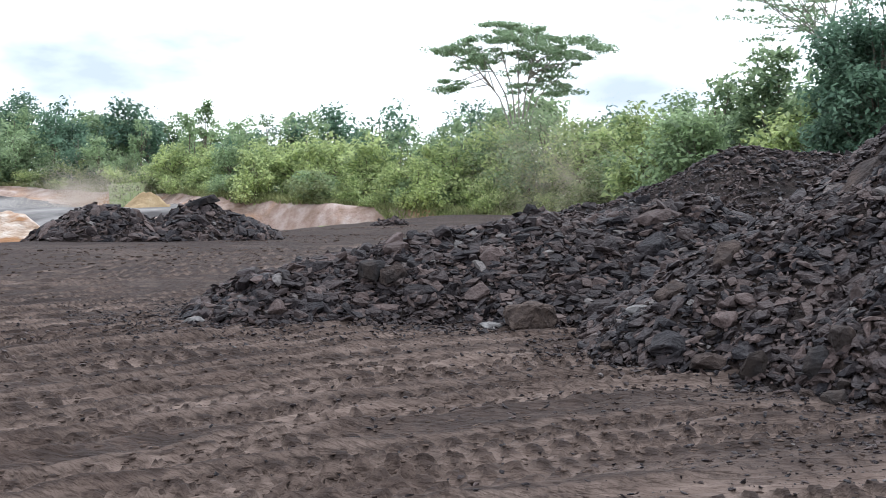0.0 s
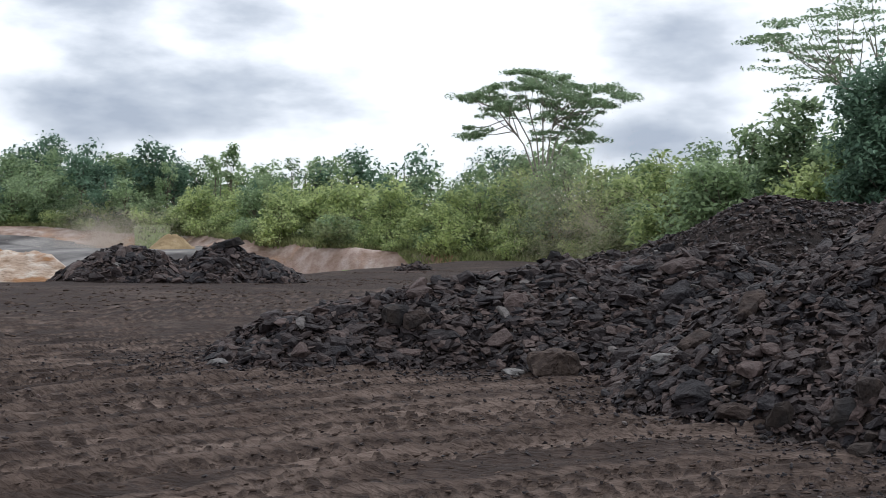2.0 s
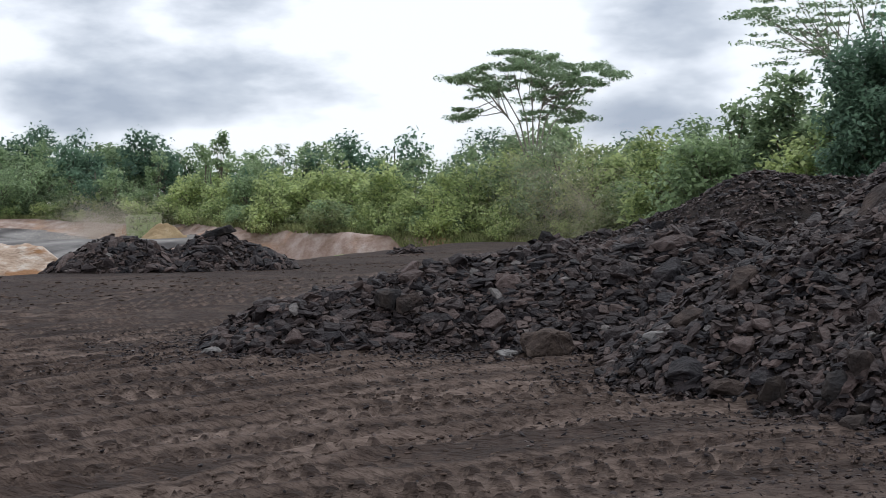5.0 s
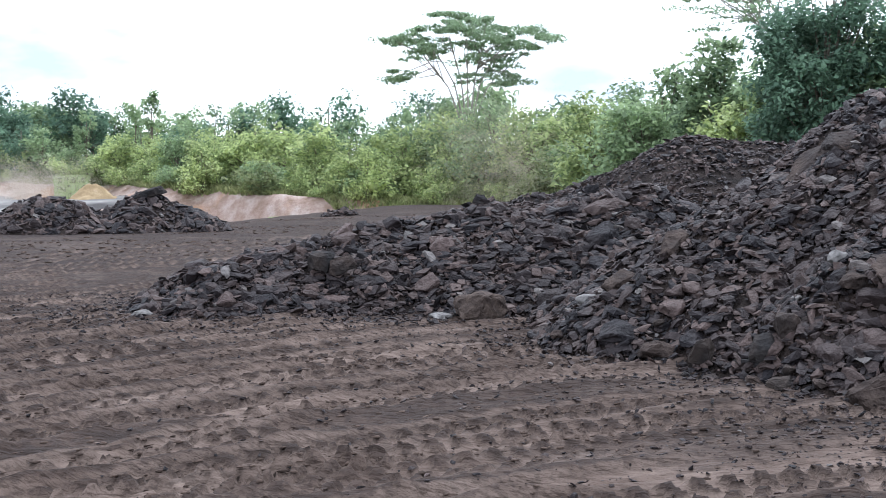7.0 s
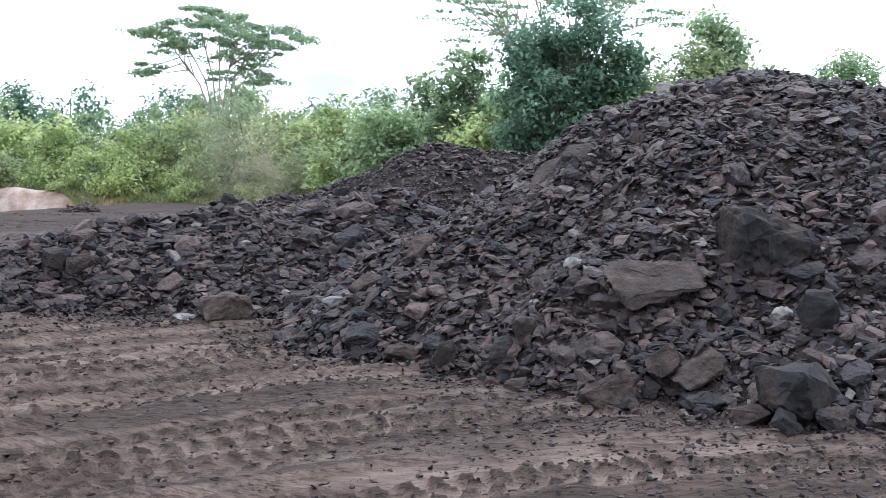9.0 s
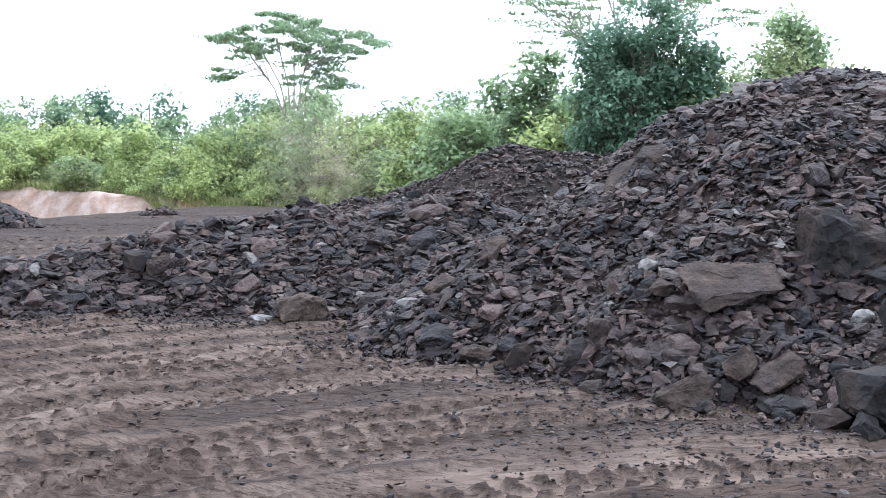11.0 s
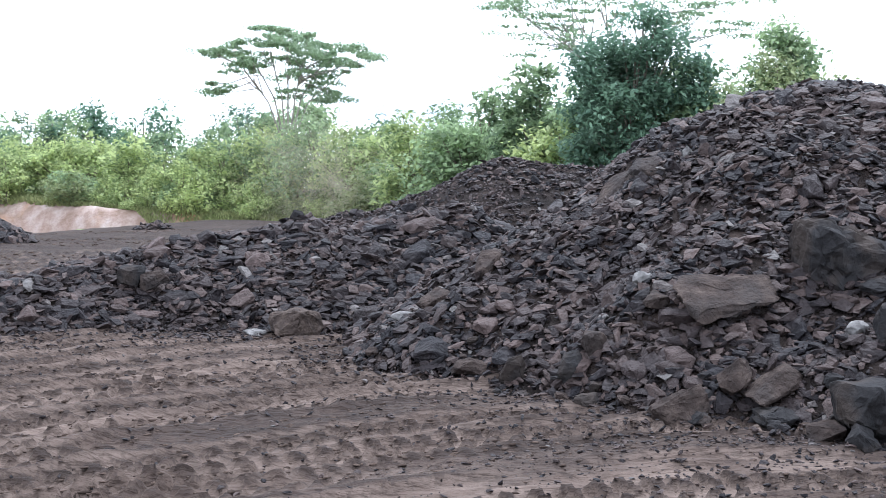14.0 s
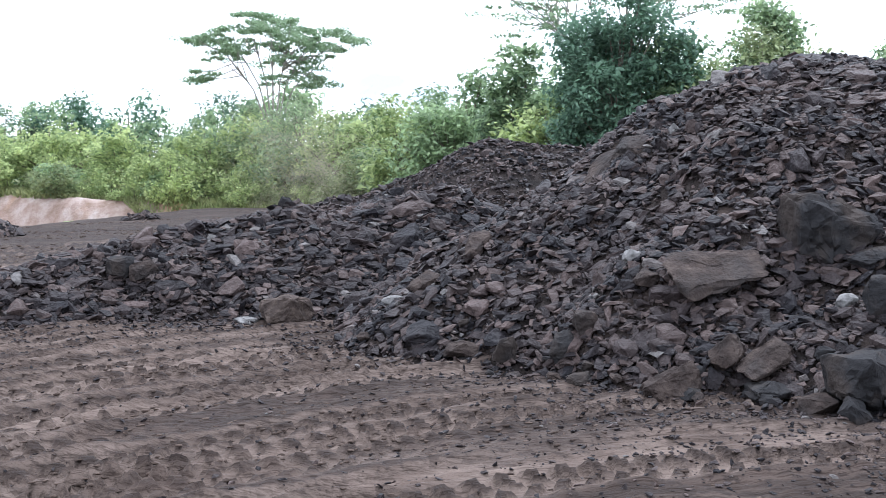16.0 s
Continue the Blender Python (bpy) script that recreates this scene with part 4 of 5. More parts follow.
def acacia(rng, label, height, width, stems, pads, thick=0.16, reach=1.0, per=300, fork=0.3):
    """A tall open tree: stems fan out from the fork and each branch carries a flat feathery plate of leaves.
    pads: plates as (side, height) in shares of half the width and of the height."""
    root = tagged(new("acacia_tree"), label, "tree", "tall open trees")
    VV, FF = [], []
    base = Vector((0, 0, height * fork))
    limb(VV, FF, [(0, 0, -0.3), (0.05, 0, base.z * 0.6), base[:]], 0.19, 0.15, 8)
    tips = []
    for k in range(stems):
        u = -0.62 + 1.24 * k / (stems - 1)
        tip = Vector((u * width / 2, rng.uniform(-0.25, 0.25) * width, height * (0.86 - 0.1 * u * u)))
        m = base.lerp(tip, 0.5) + Vector((-0.14 * tip.x, -0.14 * tip.y, 0.06 * height * (1 - abs(u))))
        limb(VV, FF, [(base * 0.85)[:], base.lerp(m, 0.5)[:], m[:], tip[:]], 0.085, 0.03, 6)
        tips.append((m, tip))
    cen, rad = [], []
    for u, h in pads:
        for back in (-1, 0, 1):
            depth = math.sqrt(max(0.06, 1 - u * u)) * width * 0.3
            p = Vector((u * width / 2 + rng.normal(0, 0.25), back * depth * rng.uniform(0.5, 1.0), height * h + rng.normal(0, 0.16) - 0.25 * abs(back)))
            m, tip = min(tips, key=lambda q: (q[1] - p).length)
            start = m.lerp(tip, rng.uniform(0.1, 0.8))
            limb(VV, FF, [start[:], (start.lerp(p, 0.55) + Vector((0, 0, -0.15)))[:], p[:]], 0.045, 0.012, 5)
            for j in range(5):
                a, r = rng.uniform(0, 6.28), rng.uniform(0.2, 1.0) * reach
                cen.append((p.x + 1.25 * r * math.cos(a), p.y + r * math.sin(a), p.z - 0.16 * r * r + rng.normal(0, 0.05)))
                rad.append(rng.uniform(0.35, 0.75) * reach)
    mesh_object("trunk", np.concatenate(VV), np.concatenate(FF), PALE_BARK, root, flat=False)
    V, F = leaves(rng, np.array(cen), np.array(rad), per // 5, 0.22, 0.1, thick)
    mesh_object("crown", V, F, LEAF_ACACIA, root)
    return root


trng = np.random.default_rng(41)
kinds = []
for k in range(4):
    kinds.append(broad_tree(np.random.default_rng(500 + k), "tree", "bushy tree with bright yellow-green leaves", LEAF_BRIGHT, 5.2, 4.6, 0.12, 76, 26, 0.38))
for k in range(4):
    kinds.append(broad_tree(np.random.default_rng(520 + k), "tree", "leafy mid-green forest tree", LEAF_MID, 6.0, 4.6, 0.15, 80, 26, 0.36))
for k in range(2):
    kinds.append(broad_tree(np.random.default_rng(540 + k), "tree", "dense dark green forest tree", LEAF_DARK, 6.4, 4.4, 0.12, 84, 26, 0.36))
for k in range(2):
    kinds.append(broad_tree(np.random.default_rng(560 + k), "tree", "slender sparse young tree", LEAF_MID, 7.0, 2.2, 0.4, 26, 30, 0.3, taper=0.4))
first = [True] * len(kinds)


def plant(k, x, y, s=1.0):
    m = pose(x, y, stand(x, y) - 0.1, 0, 0, trng.uniform(0, 360)) @ Matrix.Diagonal((s, s, s * trng.uniform(0.92, 1.08), 1))
    if first[k]:
        first[k] = False
        kinds[k].matrix_basis = m
    else:
        place_copy(kinds[k], m)


def place_copy(ob, m):
    keep = ob.matrix_basis.copy()
    ob.matrix_basis = Matrix()
    c = copy_thing(ob, Matrix())
    ob.matrix_basis = keep
    c.matrix_basis = m
    return c


# front belt, then the wood behind it
x = -44.0
while x < 44:
    yb = float(np.interp(x, BANK_X, BANK_Y))
    for row, (dy, s, mix) in enumerate(((2.8, 0.6, (0, 1, 2, 3, 0, 1, 4)), (6.0, 0.82, (0, 1, 4, 5, 6, 2, 3)), (11.0, 1.0, (4, 5, 6, 7, 8, 9, 2)), (17.0, 1.08, (4, 6, 8, 9, 5, 7, 10)))):
        if trng.random() < 0.93:
            if x < -24:
                mix, s = (4, 5, 6, 7, 8, 9), max(s, 0.8) * (1.02 if row > 1 else 0.9)
            gap = 0.62 if -23.5 < x < -20.5 else 1.0
            k = mix[int(trng.integers(len(mix)))]
            plant(k, x + trng.uniform(-1.3, 1.3), yb + dy + trng.uniform(-1.2, 1.2), gap * s * trng.uniform(0.72, 1.2))
    x += 2.35

# slender trees over the wood
for k, x, y, s in ((8, -9.0, 92.0, 1.1), (8, -27.0, 98.0, 1.1), (8, -33.0, 97.0, 1.0), (8, 12.0, 74.0, 0.9), (8, 24.0, 66.0, 1.0), (11, -18.6, 90.0, 1.0), (11, -20.4, 92.0, 0.85), (10, -24.5, 93.0, 0.9), (11, -12.5, 94.0, 0.95), (10, 1.0, 96.0, 0.9)):
    plant(k, x, y, s)


# trees that stand out of the wood
def hero(ob, x, y, turn_=0.0):
    ob.matrix_basis = pose(x, y, stand(x, y) - 0.1, 0, 0, turn_)


hero(acacia(np.random.default_rng(61), "tall flat-topped acacia with pale forked stems", 12.4, 11.6, 7,
            ((-0.2, 0.985), (-0.02, 0.95), (0.2, 0.93), (-0.42, 0.905), (-0.12, 0.88), (0.4, 0.9), (0.08, 0.87), (0.6, 0.88), (-0.64, 0.87), (-0.86, 0.85), (0.82, 0.85),
             (0.3, 0.82), (-0.36, 0.82), (0.55, 0.8), (-0.55, 0.77), (0.06, 0.77), (0.36, 0.72), (-0.82, 0.655), (0.1, 0.66), (0.48, 0.63)), 0.36, 1.0, per=350), 5.0, 75.5)
hero(acacia(np.random.default_rng(62), "tall acacia with thin layered feathery foliage", 15.2, 14.0, 6,
            ((-0.95, 0.84), (-0.7, 0.88), (-0.8, 0.78), (-0.45, 0.92), (-0.5, 0.81), (-0.2, 0.96), (-0.2, 0.85), (0.1, 0.97), (0.1, 0.86), (0.4, 0.93), (0.45, 0.82), (0.7, 0.88), (0.85, 0.8), (-0.6, 0.7)), 0.06, 1.5, per=200), 21.5, 57.5)
hero(broad_tree(np.random.default_rng(71), "tree", "dense dark green tree behind the rock pile", LEAF_DARK, 8.8, 4.7, 0.05, 260, 110, 0.23, "trees behind the pile", taper=0.1, trunk_r=0.16, lobed=11), 15.1, 39.5)
hero(broad_tree(np.random.default_rng(72), "tree", "pointed green tree above the rock pile", LEAF_MID, 8.0, 4.0, 0.2, 150, 100, 0.22, "trees behind the pile", taper=0.5, lobed=18), 19.2, 36.0)
hero(broad_tree(np.random.default_rng(73), "tree", "olive-leaved bushy tree above the rock pile", LEAF_OLIVE, 6.5, 4.8, 0.15, 150, 100, 0.21, "trees behind the pile", lobed=18), 18.4, 34.6)
hero(broad_tree(np.random.default_rng(74), "tree", "green tree at the end of the rock pile", LEAF_MID, 6.6, 3.6, 0.2, 90, 80, 0.2, "trees behind the pile", taper=0.3), 22.2, 33.0)
hero(broad_tree(np.random.default_rng(75), "tree", "broad dark tree rising over the wood", LEAF_DARK, 8.2, 6.4, 0.2, 110, 40, 0.34), 2.6, 97.0)
MIDWOOD = "trees behind the pile"
for seed, x, y, h, w, mat, text in (
        (81, 12.1, 51.0, 6.4, 4.2, LEAF_MID, "leafy green tree behind the rock pile"), (82, 13.4, 46.5, 7.6, 3.4, LEAF_MID, "slim green tree behind the rock pile"),
        (83, 14.0, 44.0, 5.6, 4.4, LEAF_BRIGHT, "bright green tree behind the rock pile"), (84, 9.4, 54.0, 5.8, 4.6, LEAF_BRIGHT, "bright bushy tree behind the rock pile"),
        (85, 17.2, 39.0, 7.4, 4.0, LEAF_MID, "green tree beside the dark tree"), (86, 10.8, 49.0, 4.8, 4.6, LEAF_MID, "spreading green tree behind the rock pile"),
        (87, 20.6, 36.5, 5.4, 3.8, LEAF_MID, "low green tree behind the rock pile"), (88, 8.6, 62.0, 6.4, 5.4, LEAF_OLIVE, "pale olive tree in the wood"),
        (89, 15.0, 43.0, 6.8, 3.6, LEAF_MID, "green tree beside the dark one"), (90, 11.4, 57.0, 6.0, 5.0, LEAF_MID, "pale tree rising over the wood"),
        (91, 3.6, 73.5, 5.6, 5.4, LEAF_BRIGHT, "bright bushy tree below the acacia"), (92, 6.4, 70.0, 6.0, 5.6, LEAF_MID, "leafy green tree below the acacia"),
        (93, 8.0, 66.0, 5.4, 5.4, LEAF_BRIGHT, "bright tree in the wood beyond the rock pile"), (94, 10.2, 63.0, 5.7, 5.2, LEAF_MID, "green tree in the wood beyond the rock pile"),
        (95, 13.2, 59.0, 5.8, 5.2, LEAF_OLIVE, "olive tree in the wood beyond the rock pile"), (96, 15.4, 54.0, 5.8, 4.8, LEAF_MID, "broad green tree in the wood beyond the rock pile")):
    hero(broad_tree(np.random.default_rng(seed), "tree", text, mat, h, w, 0.1, 100, 46, 0.31, MIDWOOD, taper=0.2, lobed=16), x, y)


# ---------------------------------------------------------------- shrubs and grass at the wood's foot
shrubs = [broad_tree(np.random.default_rng(600 + k), "shrub", "low leafy shrub on the bank edge", (LEAF_BRIGHT, LEAF_MID, LEAF_OLIVE)[k % 3], 1.7, 2.4, 0.02, 34, 34, 0.2, "bank shrubs", trunk_r=0.03) for k in range(4)]
seen_first = [True] * 4
srng = np.random.default_rng(77)
x = -44.0
while x < 42:
    yb = float(np.interp(x, BANK_X, BANK_Y))
    for dy in (1.1, 2.4, 3.6):
        k = int(srng.integers(4))
        px, py = x + srng.uniform(-0.9, 0.9), yb + dy + srng.uniform(-0.7, 0.9)
        s = srng.uniform(0.6, 1.25)
        m = pose(px, py, stand(px, py) - 0.05, 0, 0, srng.uniform(0, 360)) @ Matrix.Diagonal((s, s, s * srng.uniform(0.8, 1.2), 1))
        if seen_first[k]:
            seen_first[k] = False
            shrubs[k].matrix_basis = m
        else:
            place_copy(shrubs[k], m)
    x += 2.0


def grass(name, label, count, seed, spread, height):
    rng = np.random.default_rng(seed)
    gx_ = rng.uniform(-46, 40, count)
    gy_ = np.interp(gx_, BANK_X, BANK_Y) + spread[0] + (spread[1] - spread[0]) * rng.random(count) ** 1.4 + 1.2 * fbm(gx_ * 0.4, gx_ * 0 + 3, 3, 5)
    gy_ = gy_ - 5.0 * smooth(-4, 4, gx_) * rng.random(count)
    gz = land(gx_, gy_)
    a = rng.uniform(0, 6.28, count)
    h = height * rng.uniform(0.5, 1.4, count)
    w = 0.05 * rng.uniform(0.7, 1.5, count)
    lean = rng.normal(0, 0.6, (count, 2)) * h[:, None]
    base = np.stack([gx_, gy_, gz - 0.05], 1)
    side = np.stack([np.cos(a) * w, np.sin(a) * w, 0 * a], 1)
    mid = base + np.stack([lean[:, 0] * 0.4, lean[:, 1] * 0.4, h * 0.6], 1)
    tip = base + np.stack([lean[:, 0], lean[:, 1], h], 1)
    V = np.stack([base - side, base + side, mid + side * 0.7, tip, mid - side * 0.7], 1).reshape(-1, 3)
    return tagged(mesh_object(name, V, np.arange(count * 5).reshape(-1, 5), GRASS), label, "grass", kind="stuff")


grass("grass", "rough yellow-green grass along the top of the clay bank", 30000, 5, (0.3, 5.0), 0.34)


# ---------------------------------------------------------------- single stones and boulders
def surface(x, y):
    x, y = np.array([x]), np.array([y])
    return float(np.maximum(piles(x, y), land(x, y))[0])


def boulder(name, label, mat, x, y, w, d, h, seed, yaw=0.0, tip=(0, 0), lift=0.3, n=22, rough=0.06, group="loose boulders"):
    """A single stone w x d x h, bedded into what it lies on."""
    me = block_mesh(seed, (w / 2, d / 2, h / 2), n, rough, 2 if w > 0.34 else 1, mat, name)
    ob = tagged(new(name, me), label, "rock", group)
    ob.matrix_basis = pose(x, y, surface(x, y) + h * lift, tip[0], tip[1], yaw)
    return ob


boulder("boulder", "blocky brown-topped boulder at the foot of the rubble", TAN_STONE, 1.2, 15.35, 0.7, 0.5, 0.5, 901, 10, (14, 8), 0.34)
boulder("stone", "pale grey stone lying alone on the earth", PALE_STONE, -3.45, 15.75, 0.3, 0.22, 0.16, 902, 0, (0, 0), 0.3)
boulder("stone", "flat pale stone beside the brown boulder", PALE_STONE, 0.65, 15.45, 0.38, 0.26, 0.13, 903, 0, (6, 4), 0.3)
boulder("boulder", "grey-brown boulder at the foot of the tall pile", BROWN_STONE, 4.12, 9.45, 0.56, 0.42, 0.38, 904, 20, (0, -14), 0.34)
boulder("stone", "small flat dark stone beside a boulder", DARK_STONE, 4.22, 9.28, 0.28, 0.18, 0.12, 905, 5, (0, 0), 0.35)
boulder("slab", "tilted grey slab resting on other stones", BROWN_STONE, 4.95, 9.3, 0.68, 0.4, 0.2, 906, 25, (10, -16), 0.6)
boulder("slab", "flat dark slab at the foot of the pile", DARK_STONE, 4.9, 9.05, 0.52, 0.32, 0.16, 907, 12, (0, -8), 0.4)
boulder("boulder", "large rounded dark boulder at the foot of the pile", DARK_STONE, 5.35, 8.35, 0.85, 0.65, 0.6, 908, 30, (0, -10), 0.36)
boulder("boulder", "brown block leaning among stones", BROWN_STONE, 4.68, 9.5, 0.36, 0.3, 0.38, 909, 60, (12, 10), 0.3)
boulder("boulder", "huge dark overhanging boulder bedded in the pile", DARK_STONE, 6.08, 10.62, 1.45, 0.95, 0.8, 910, -8, (-6, 8), 0.1, 16, 0.1)
boulder("slab", "large brown slab lying on the pile face", BROWN_STONE, 4.98, 10.45, 1.25, 0.85, 0.2, 911, 12, (21, -13), 0.2, 18, 0.09)
boulder("slab", "long brown slab on the shoulder of the pile", BROWN_STONE, 5.0, 13.6, 0.85, 0.5, 0.2, 912, 30, (4, -30), 0.4)
boulder("slab", "brown slab on the shoulder of the pile", BROWN_STONE, 5.35, 13.4, 0.5, 0.4, 0.16, 913, 35, (4, -30), 0.4)
boulder("stone", "pale grey stone on the pile face", PALE_STONE, 4.4, 11.1, 0.2, 0.16, 0.15, 914, 0, (20, 10), 0.45)
boulder("stone", "pale upright stone near the pile's top", PALE_STONE, 5.75, 13.2, 0.18, 0.1, 0.16, 915, 20, (10, 20), 0.4)
boulder("stone", "pale angular stone on the pile face", PALE_STONE, 5.9, 9.55, 0.24, 0.18, 0.14, 916, 10, (10, -10), 0.5)
boulder("slab", "brown flat stone at the pile's foot", BROWN_STONE, 2.75, 11.7, 0.4, 0.3, 0.2, 917, 0, (0, 0), 0.3)
boulder("stone", "upright pointed dark stone at the pile's foot", DARK_STONE, 3.1, 11.25, 0.3, 0.24, 0.32, 918, 20, (0, 0), 0.35)
boulder("stone", "dark leaning stone at the pile's foot", DARK_STONE, 3.55, 10.75, 0.26, 0.22, 0.36, 919, 0, (0, 24), 0.35)
boulder("stone", "brown stone leaning on a dark one", BROWN_STONE, 3.78, 10.75, 0.3, 0.24, 0.32, 920, 40, (10, -12), 0.35)
boulder("slab", "long brown slab lying down the slope", BROWN_STONE, 3.3, 13.2, 0.62, 0.3, 0.18, 921, 40, (10, -24), 0.45)
boulder("slab", "flat brown slab lying down the slope", BROWN_STONE, 2.6, 13.0, 0.46, 0.3, 0.14, 922, 30, (10, -24), 0.45)
boulder("stone", "pale grey stone low on the slope", PALE_STONE, 2.25, 13.2, 0.26, 0.2, 0.12, 923, 10, (10, -14), 0.45)
boulder("slab", "grey angular slab on the pile face", DARK_STONE, 6.45, 10.0, 0.46, 0.3, 0.14, 924, 10, (14, -10), 0.5)
boulder("boulder", "dark upright block on the pile face", DARK_STONE, 6.1, 9.2, 0.4, 0.34, 0.5, 925, 10, (0, 5), 0.3)
boulder("slab", "brown slab on the pile face", BROWN_STONE, 4.4, 10.7, 0.4, 0.26, 0.14, 926, 40, (14, -10), 0.5)
boulder("boulder", "upright black block in the low rubble", DARK_STONE, -1.05, 16.75, 0.38, 0.3, 0.4, 927, 10, (0, 10), 0.35)
boulder("boulder", "grey-brown block in the low rubble", BROWN_STONE, -0.75, 16.7, 0.48, 0.34, 0.34, 928, 30, (0, -6), 0.35)
boulder("boulder", "black upright rock on the crest of the rubble", DARK_STONE, 1.4, 18.2, 0.26, 0.22, 0.3, 929, 0, (0, 12), 0.05)
boulder("stone", "small dark stone lying on the tracked earth", DARK_STONE, -0.68, 8.7, 0.13, 0.1, 0.09, 930, 0, (0, 0), 0.4)


srng = np.random.default_rng(123)
for k in range(34):
    u = srng.random() ** 0.8
    fx = np.interp(u, (0, 0.35, 0.7, 1), (1.9, 2.9, 4.3, 6.0)) + srng.normal(0, 0.18)
    fy = np.interp(u, (0, 0.35, 0.7, 1), (12.9, 11.2, 9.4, 8.0)) + srng.normal(0, 0.22)
    w = 0.12 + 0.26 * srng.random() ** 1.7 * (0.5 + u)
    mat = (DARK_STONE, DARK_STONE, BROWN_STONE)[k % 3]
    boulder("stone", "dark angular stone at the foot of the tall pile" if mat is DARK_STONE else "brown angular stone at the foot of the tall pile", mat, fx, fy, w, w * srng.uniform(0.6, 0.9), w * srng.uniform(0.4, 0.75), 950 + k, srng.uniform(0, 360), (srng.uniform(-15, 15), srng.uniform(-15, 15)), 0.3, 16, 0.08, "foot stones")


def at_mound(name, label, x, y, w, d, h, seed, yaw, tip, fun, lift):
    me = block_mesh(seed, (w / 2, d / 2, h / 2), 22, 0.05, 2, DARK_STONE, name)
    ob = tagged(new(name, me), label, "rock", "loose boulders")
    ob.matrix_basis = pose(x, y, float(fun(np.array([x]), np.array([y]))[0]) + lift, tip[0], tip[1], yaw)


at_mound("slab", "black slab lying on top of a tipped mound", -8.55, 40.4, 1.3, 0.8, 0.38, 931, 10, (0, -10), mound_b, 0.08)


# ---------------------------------------------------------------- loose chips on the yard
def chips():
    rng = np.random.default_rng(88)
    xs, ys = rng.uniform(-7, 8.5, 70000), rng.uniform(6.0, 19.0, 70000)
    h = piles(xs, ys)
    p = np.where(h > 0.1, 0.0, 0.95 * np.exp(np.minimum(h, 0) * 1.0)) + 0.003 + 0.3 * smooth(1.5, 4.0, xs) * smooth(11.0, 8.0, ys) + 0.05 * (fbm(xs * 0.7, ys * 0.9, 3, 2.0) > 0.25)
    ok = (rng.random(len(xs)) < p) & (h < 0.15)
    xs, ys = xs[ok][:22000], ys[ok][:22000]
    size = 0.007 + 0.03 * rng.random(len(xs)) ** 3 + 0.045 * np.exp(np.minimum(piles(xs, ys), 0) * 1.6) * rng.random(len(xs)) ** 2
    V, F = strew(rng, ground_z, xs, ys, size, 0.15, 0.4)
    return tagged(mesh_object("stone_chips", V, F, ROCK), "small dark stone chips strewn over the earth", "gravel", kind="stuff")


chips()


# ---------------------------------------------------------------- clods that the tyre lugs have thrown up
CLOD = material("moist_clod", [(0.3, (0.04, 0.0275, 0.022)), (0.5, (0.074, 0.053, 0.043)), (0.75, (0.12, 0.089, 0.073))], 7, 8, bump=0.7, bump_scale=45, bump_size=0.02, island="island", spread=0.3)


def clods():
    rng = np.random.default_rng(99)
    px, py, ps = [], [], []
    for k, (y0, a, b, w, d, p) in enumerate(TRACKS):
        if y0 > 21 or p < 0:
            continue
        for row in (-0.5, 0.5):
            n = int(16 / p)
            xs = -7.0 + (np.arange(n) + (0.5 if row > 0 else 0) + rng.normal(0, 0.1, n)) * p
            xc = xs - 2.0
            ys = y0 + a * xc + b * xc * xc + 0.14 * vnoise(xs * 0.6 + 7 * k, 0 * xs + 3.3 * k) + row * w + rng.normal(0, 0.03, n)
            ok = (rng.random(n) < 0.55 + 1.3 * (vnoise(xs * 0.4 + 13 * k, 0 * xs + k) + 0.2)) & (piles(xs, ys) < 0.0)
            # each lug leaves a little bank of crumbs
            for _ in range(4):
                m = ok & (rng.random(n) < 0.85)
                px.append(xs[m] + rng.normal(0, 0.04, m.sum()))
                py.append(ys[m] + rng.normal(0, 0.05, m.sum()))
                ps.append(rng.uniform(0.009, 0.03, m.sum()))
    n = 9000
    xs, ys = rng.uniform(-7.5, 8.0, n), rng.uniform(5.9, 17.0, n)
    ok = (piles(xs, ys) < 0.0) & (rng.random(n) < 0.35 + 1.4 * fbm(xs * 0.5, ys * 0.9, 3, 4.4))
    px.append(xs[ok])
    py.append(ys[ok])
    ps.append(0.006 + 0.022 * rng.random(ok.sum()) ** 2.5)
    n = 9000
    xs, ys = rng.uniform(-15, 5, n), rng.uniform(17, 50, n)
    ok = (piles(xs, ys) < 0.0) & (ys < np.interp(xs, EDGE_X, EDGE_Y) - 1) & (rng.random(n) < 0.15 + 1.6 * fbm(xs * 0.12, ys * 0.3, 3, 8.4))
    px.append(xs[ok])
    py.append(ys[ok])
    ps.append(0.02 + 0.05 * rng.random(ok.sum()) ** 2)
    px, py, ps = np.concatenate(px), np.concatenate(py), np.concatenate(ps)
    z = ground_z(px, py)
    VV, FF, base = [], [], 0
    for i in range(len(px)):
        v, f = LUMPS[i % len(LUMPS)]
        turned = 0.35 + rng.normal(0, 0.35)
        c, s = math.cos(turned), math.sin(turned)
        q = v * ps[i] * rng.uniform(0.75, 1.3, 3) * np.array((1.25, 0.9, 0.75))
        VV.append(np.stack([q[:, 0] * c - q[:, 1] * s + px[i], q[:, 0] * s + q[:, 1] * c + py[i], q[:, 2] + z[i]], 1))
        FF.append(f + base)
        base += len(v)
    return tagged(mesh_object("soil_clods", np.concatenate(VV), np.concatenate(FF), CLOD, flat=False), "dark moist clods of earth in rows along the tracks", "soil", kind="stuff")


LUMPS = []
for k in range(20):
    r = np.random.default_rng(700 + k)
    LUMPS.append(arrays(hull_shape(r, 14, (1.15, 0.85, 0.6), 2.0)))
clods()


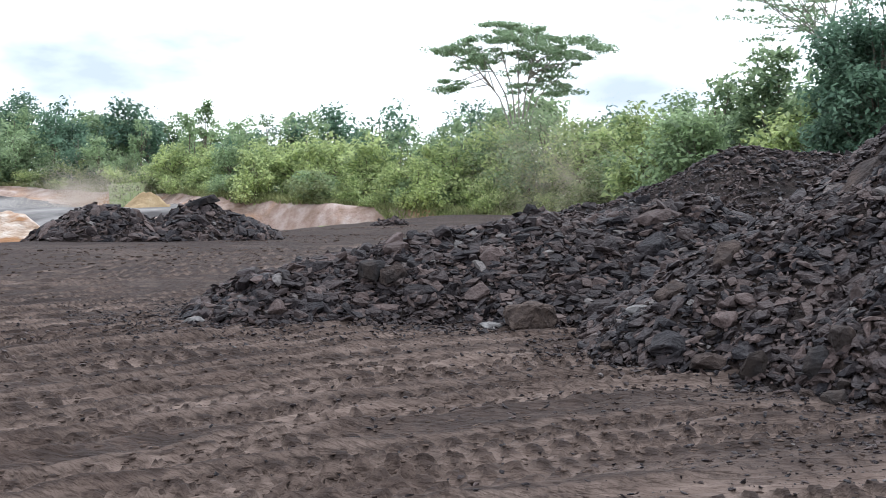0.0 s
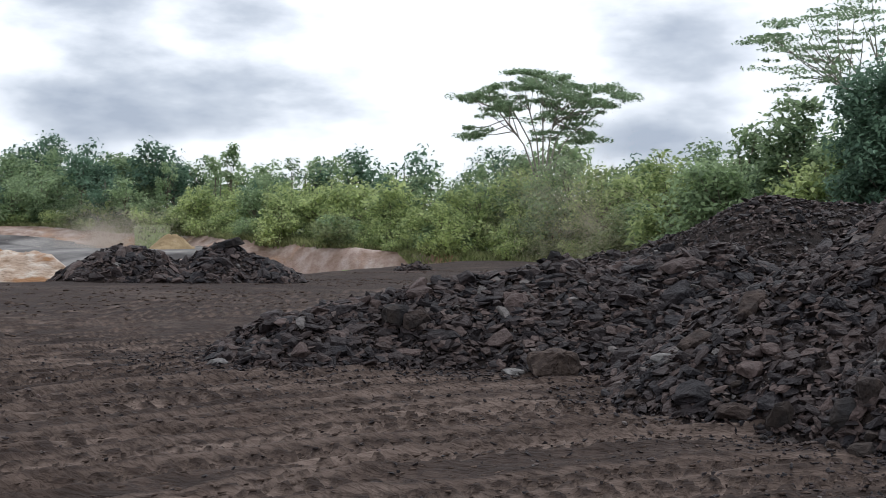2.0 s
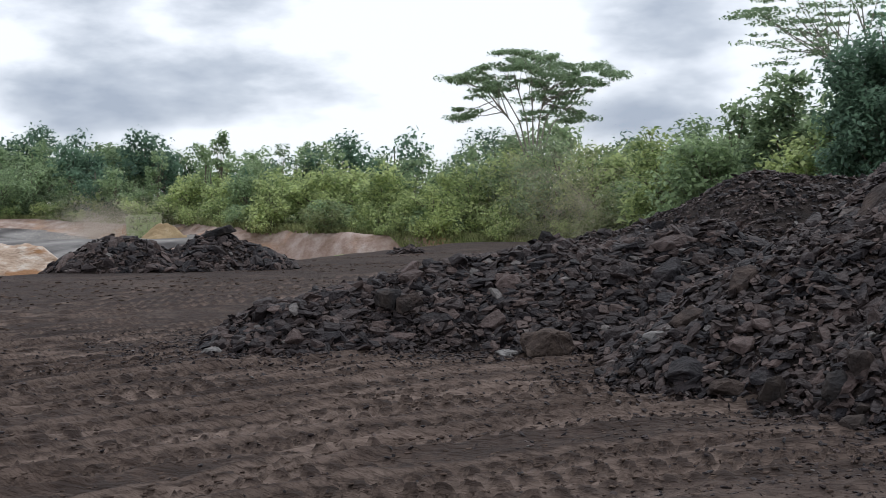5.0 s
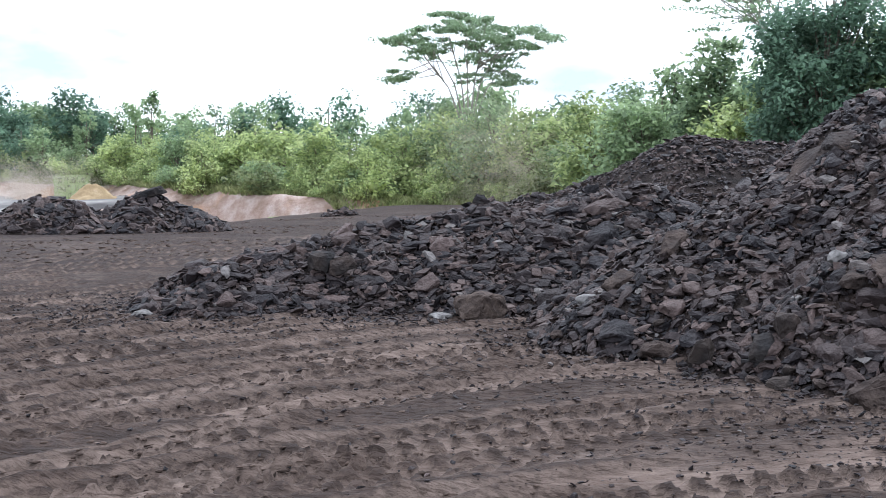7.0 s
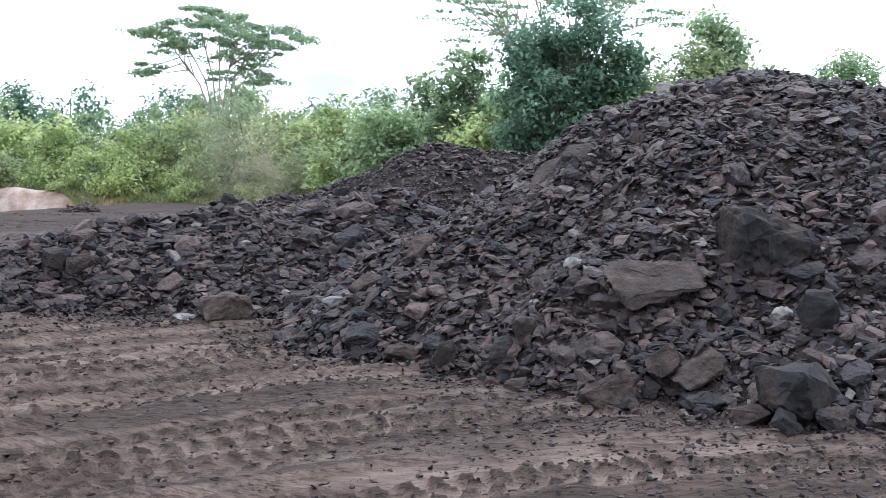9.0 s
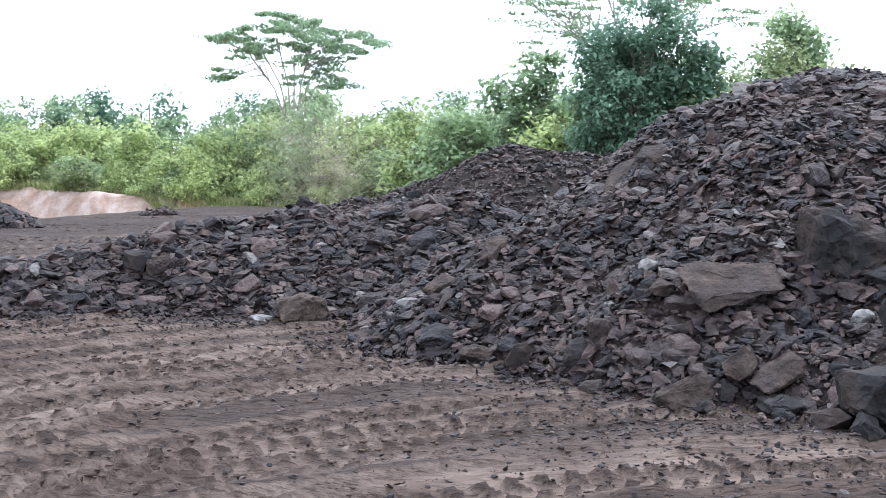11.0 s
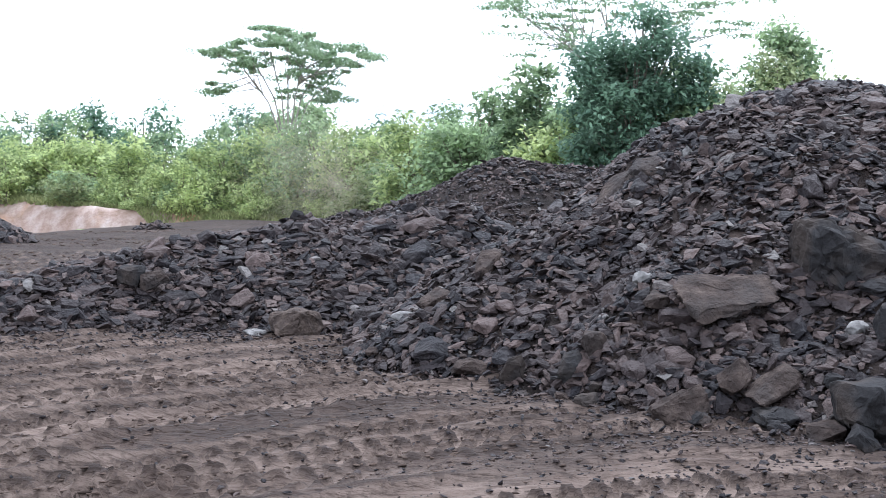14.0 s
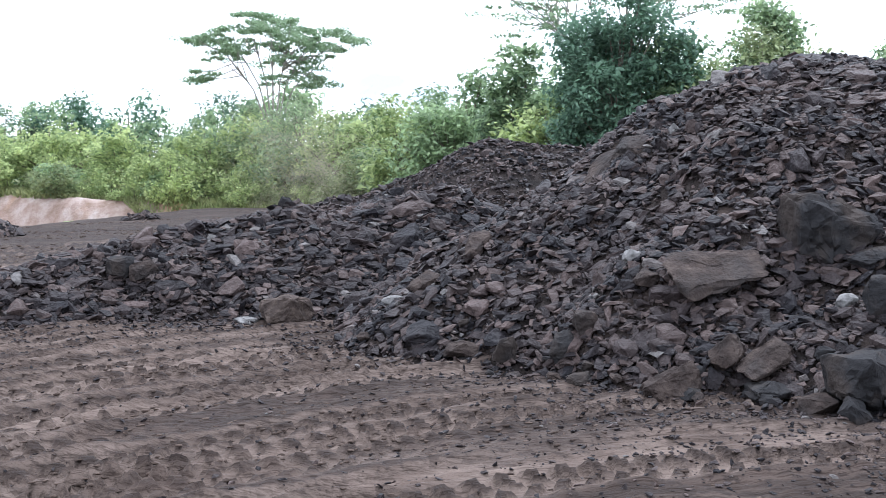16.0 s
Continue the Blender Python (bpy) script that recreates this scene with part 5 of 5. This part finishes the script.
# ---------------------------------------------------------------- clay heaps at the yard's edge
def clay_heap(name, label, pts, slope, mat, box_, seed):
    def fun(x, y):
        return ridge(x, y, pts, slope, 0.5) + 0.35 * fbm(x * 0.6, y * 0.6, 4, seed) + 0.3 * np.abs(fbm(x * 1.7, y * 1.7, 3, seed))
    xs, ys = np.arange(box_[0], box_[2], 0.16), np.arange(box_[1], box_[3], 0.16)
    V, F = sheet(xs, ys, lambda x, y: np.maximum(fun(x, y), land(x, y) - 0.3))
    z = V[F]
    keep = (z[:, :, 2] - land(z[:, :, 0], z[:, :, 1]) + 0.2).max(1) > 0
    F = F[keep]
    used = np.unique(F)
    remap = np.full(len(V), -1)
    remap[used] = np.arange(len(used))
    mid_point = np.array((pts[0][0], pts[0][1], stand(pts[0][0], pts[0][1])))
    ob = mesh_object(name, V[used] - mid_point, remap[F], mat, flat=False)
    ob.location = mid_point
    return tagged(ob, label, "soil mound", "clay mounds")


PALE_CLAY = material("pale_orange_clay", [(0.3, (0.22, 0.15, 0.10)), (0.46, (0.4, 0.31, 0.24)), (0.62, (0.58, 0.53, 0.47))], 0.9, 9, bump=0.7, bump_scale=5, bump_size=0.15, second=(0.6, (0.27, 0.15, 0.08), 0.52, 0.62), stretch=(1, 1, 3))
SAND = material("yellow_brown_soil", [(0.3, (0.2, 0.14, 0.075)), (0.6, (0.32, 0.24, 0.14)), (0.8, (0.42, 0.33, 0.22))], 1.2, 8, bump=0.7, bump_scale=6, bump_size=0.12)
clay_heap("clay_mound", "pale orange and white clay heap below the yard's edge", [(-26.0, 46.0, 1.0), (-19.5, 45.5, 1.1), (-16.8, 44.5, 0.6)], 0.75, PALE_CLAY, (-32, 40, -13, 51), 3.0)
clay_heap("soil_mound", "yellow-brown soil heap beside the haul road", [(-19.9, 76.0, 1.15), (-19.4, 76.0, 1.1)], 1.0, SAND, (-25, 71, -13, 81), 6.0)


# ---------------------------------------------------------------- dust hanging in the air behind the trucks
def dust_material(name, colour):
    m = bpy.data.materials.new(name)
    m.use_nodes = True
    nt = m.node_tree
    nt.nodes.remove(nt.nodes["Principled BSDF"])
    d, t, mix = nt.nodes.new("ShaderNodeBsdfDiffuse"), nt.nodes.new("ShaderNodeBsdfTranslucent"), nt.nodes.new("ShaderNodeMixShader")
    d.inputs["Color"].default_value = t.inputs["Color"].default_value = (*colour, 1)
    nt.links.new(d.outputs[0], mix.inputs[1])
    nt.links.new(t.outputs[0], mix.inputs[2])
    nt.links.new(mix.outputs[0], nt.nodes["Material Output"].inputs["Surface"])
    return m


def dust(label, mat, puffs, count, size, seed):
    """A drifting plume of fine specks; puffs: centre, spread, share."""
    rng = np.random.default_rng(seed)
    cen = np.concatenate([np.array(c) + rng.normal(size=(int(count * share), 3)) * np.array(sp) for c, sp, share in puffs])
    cen = cen + 0.5 * np.stack([fbm(cen[:, 0] * 0.7, cen[:, 2] * 0.7, 3, 1.0), 0 * cen[:, 0], fbm(cen[:, 0] * 0.6, cen[:, 2] * 0.6, 3, 4.0)], 1)
    cen = cen[cen[:, 2] > land(cen[:, 0], cen[:, 1]) + 0.05]
    tri = rng.normal(size=(len(cen), 3, 3))
    tri *= size / np.linalg.norm(tri, axis=2, keepdims=True)
    V = (cen[:, None, :] + tri).reshape(-1, 3)
    return tagged(mesh_object("dust_cloud", V, np.arange(len(V)).reshape(-1, 3), mat), label, "dust", kind="stuff")


dust("thin brown dust drifting behind the truck", dust_material("brown_dust", (0.42, 0.375, 0.3)),
     [((5.8, 58.5, 1.9), (1.7, 1.0, 1.4), 0.5), ((5.2, 59.0, 3.9), (2.0, 1.2, 1.5), 0.35), ((4.6, 62.0, 3.0), (1.6, 1.0, 1.2), 0.15)], 90000, 0.0165, 5)
dust("pale dust raised by the far truck", dust_material("pale_dust", (0.6, 0.53, 0.46)),
     [((-25.2, 79.0, 0.9), (1.2, 1.0, 0.8), 0.6), ((-23.6, 79.0, 1.9), (2.0, 1.0, 0.8), 0.25), ((-26.2, 76.0, 0.2), (1.2, 2.0, 0.6), 0.15)], 80000, 0.021, 6)
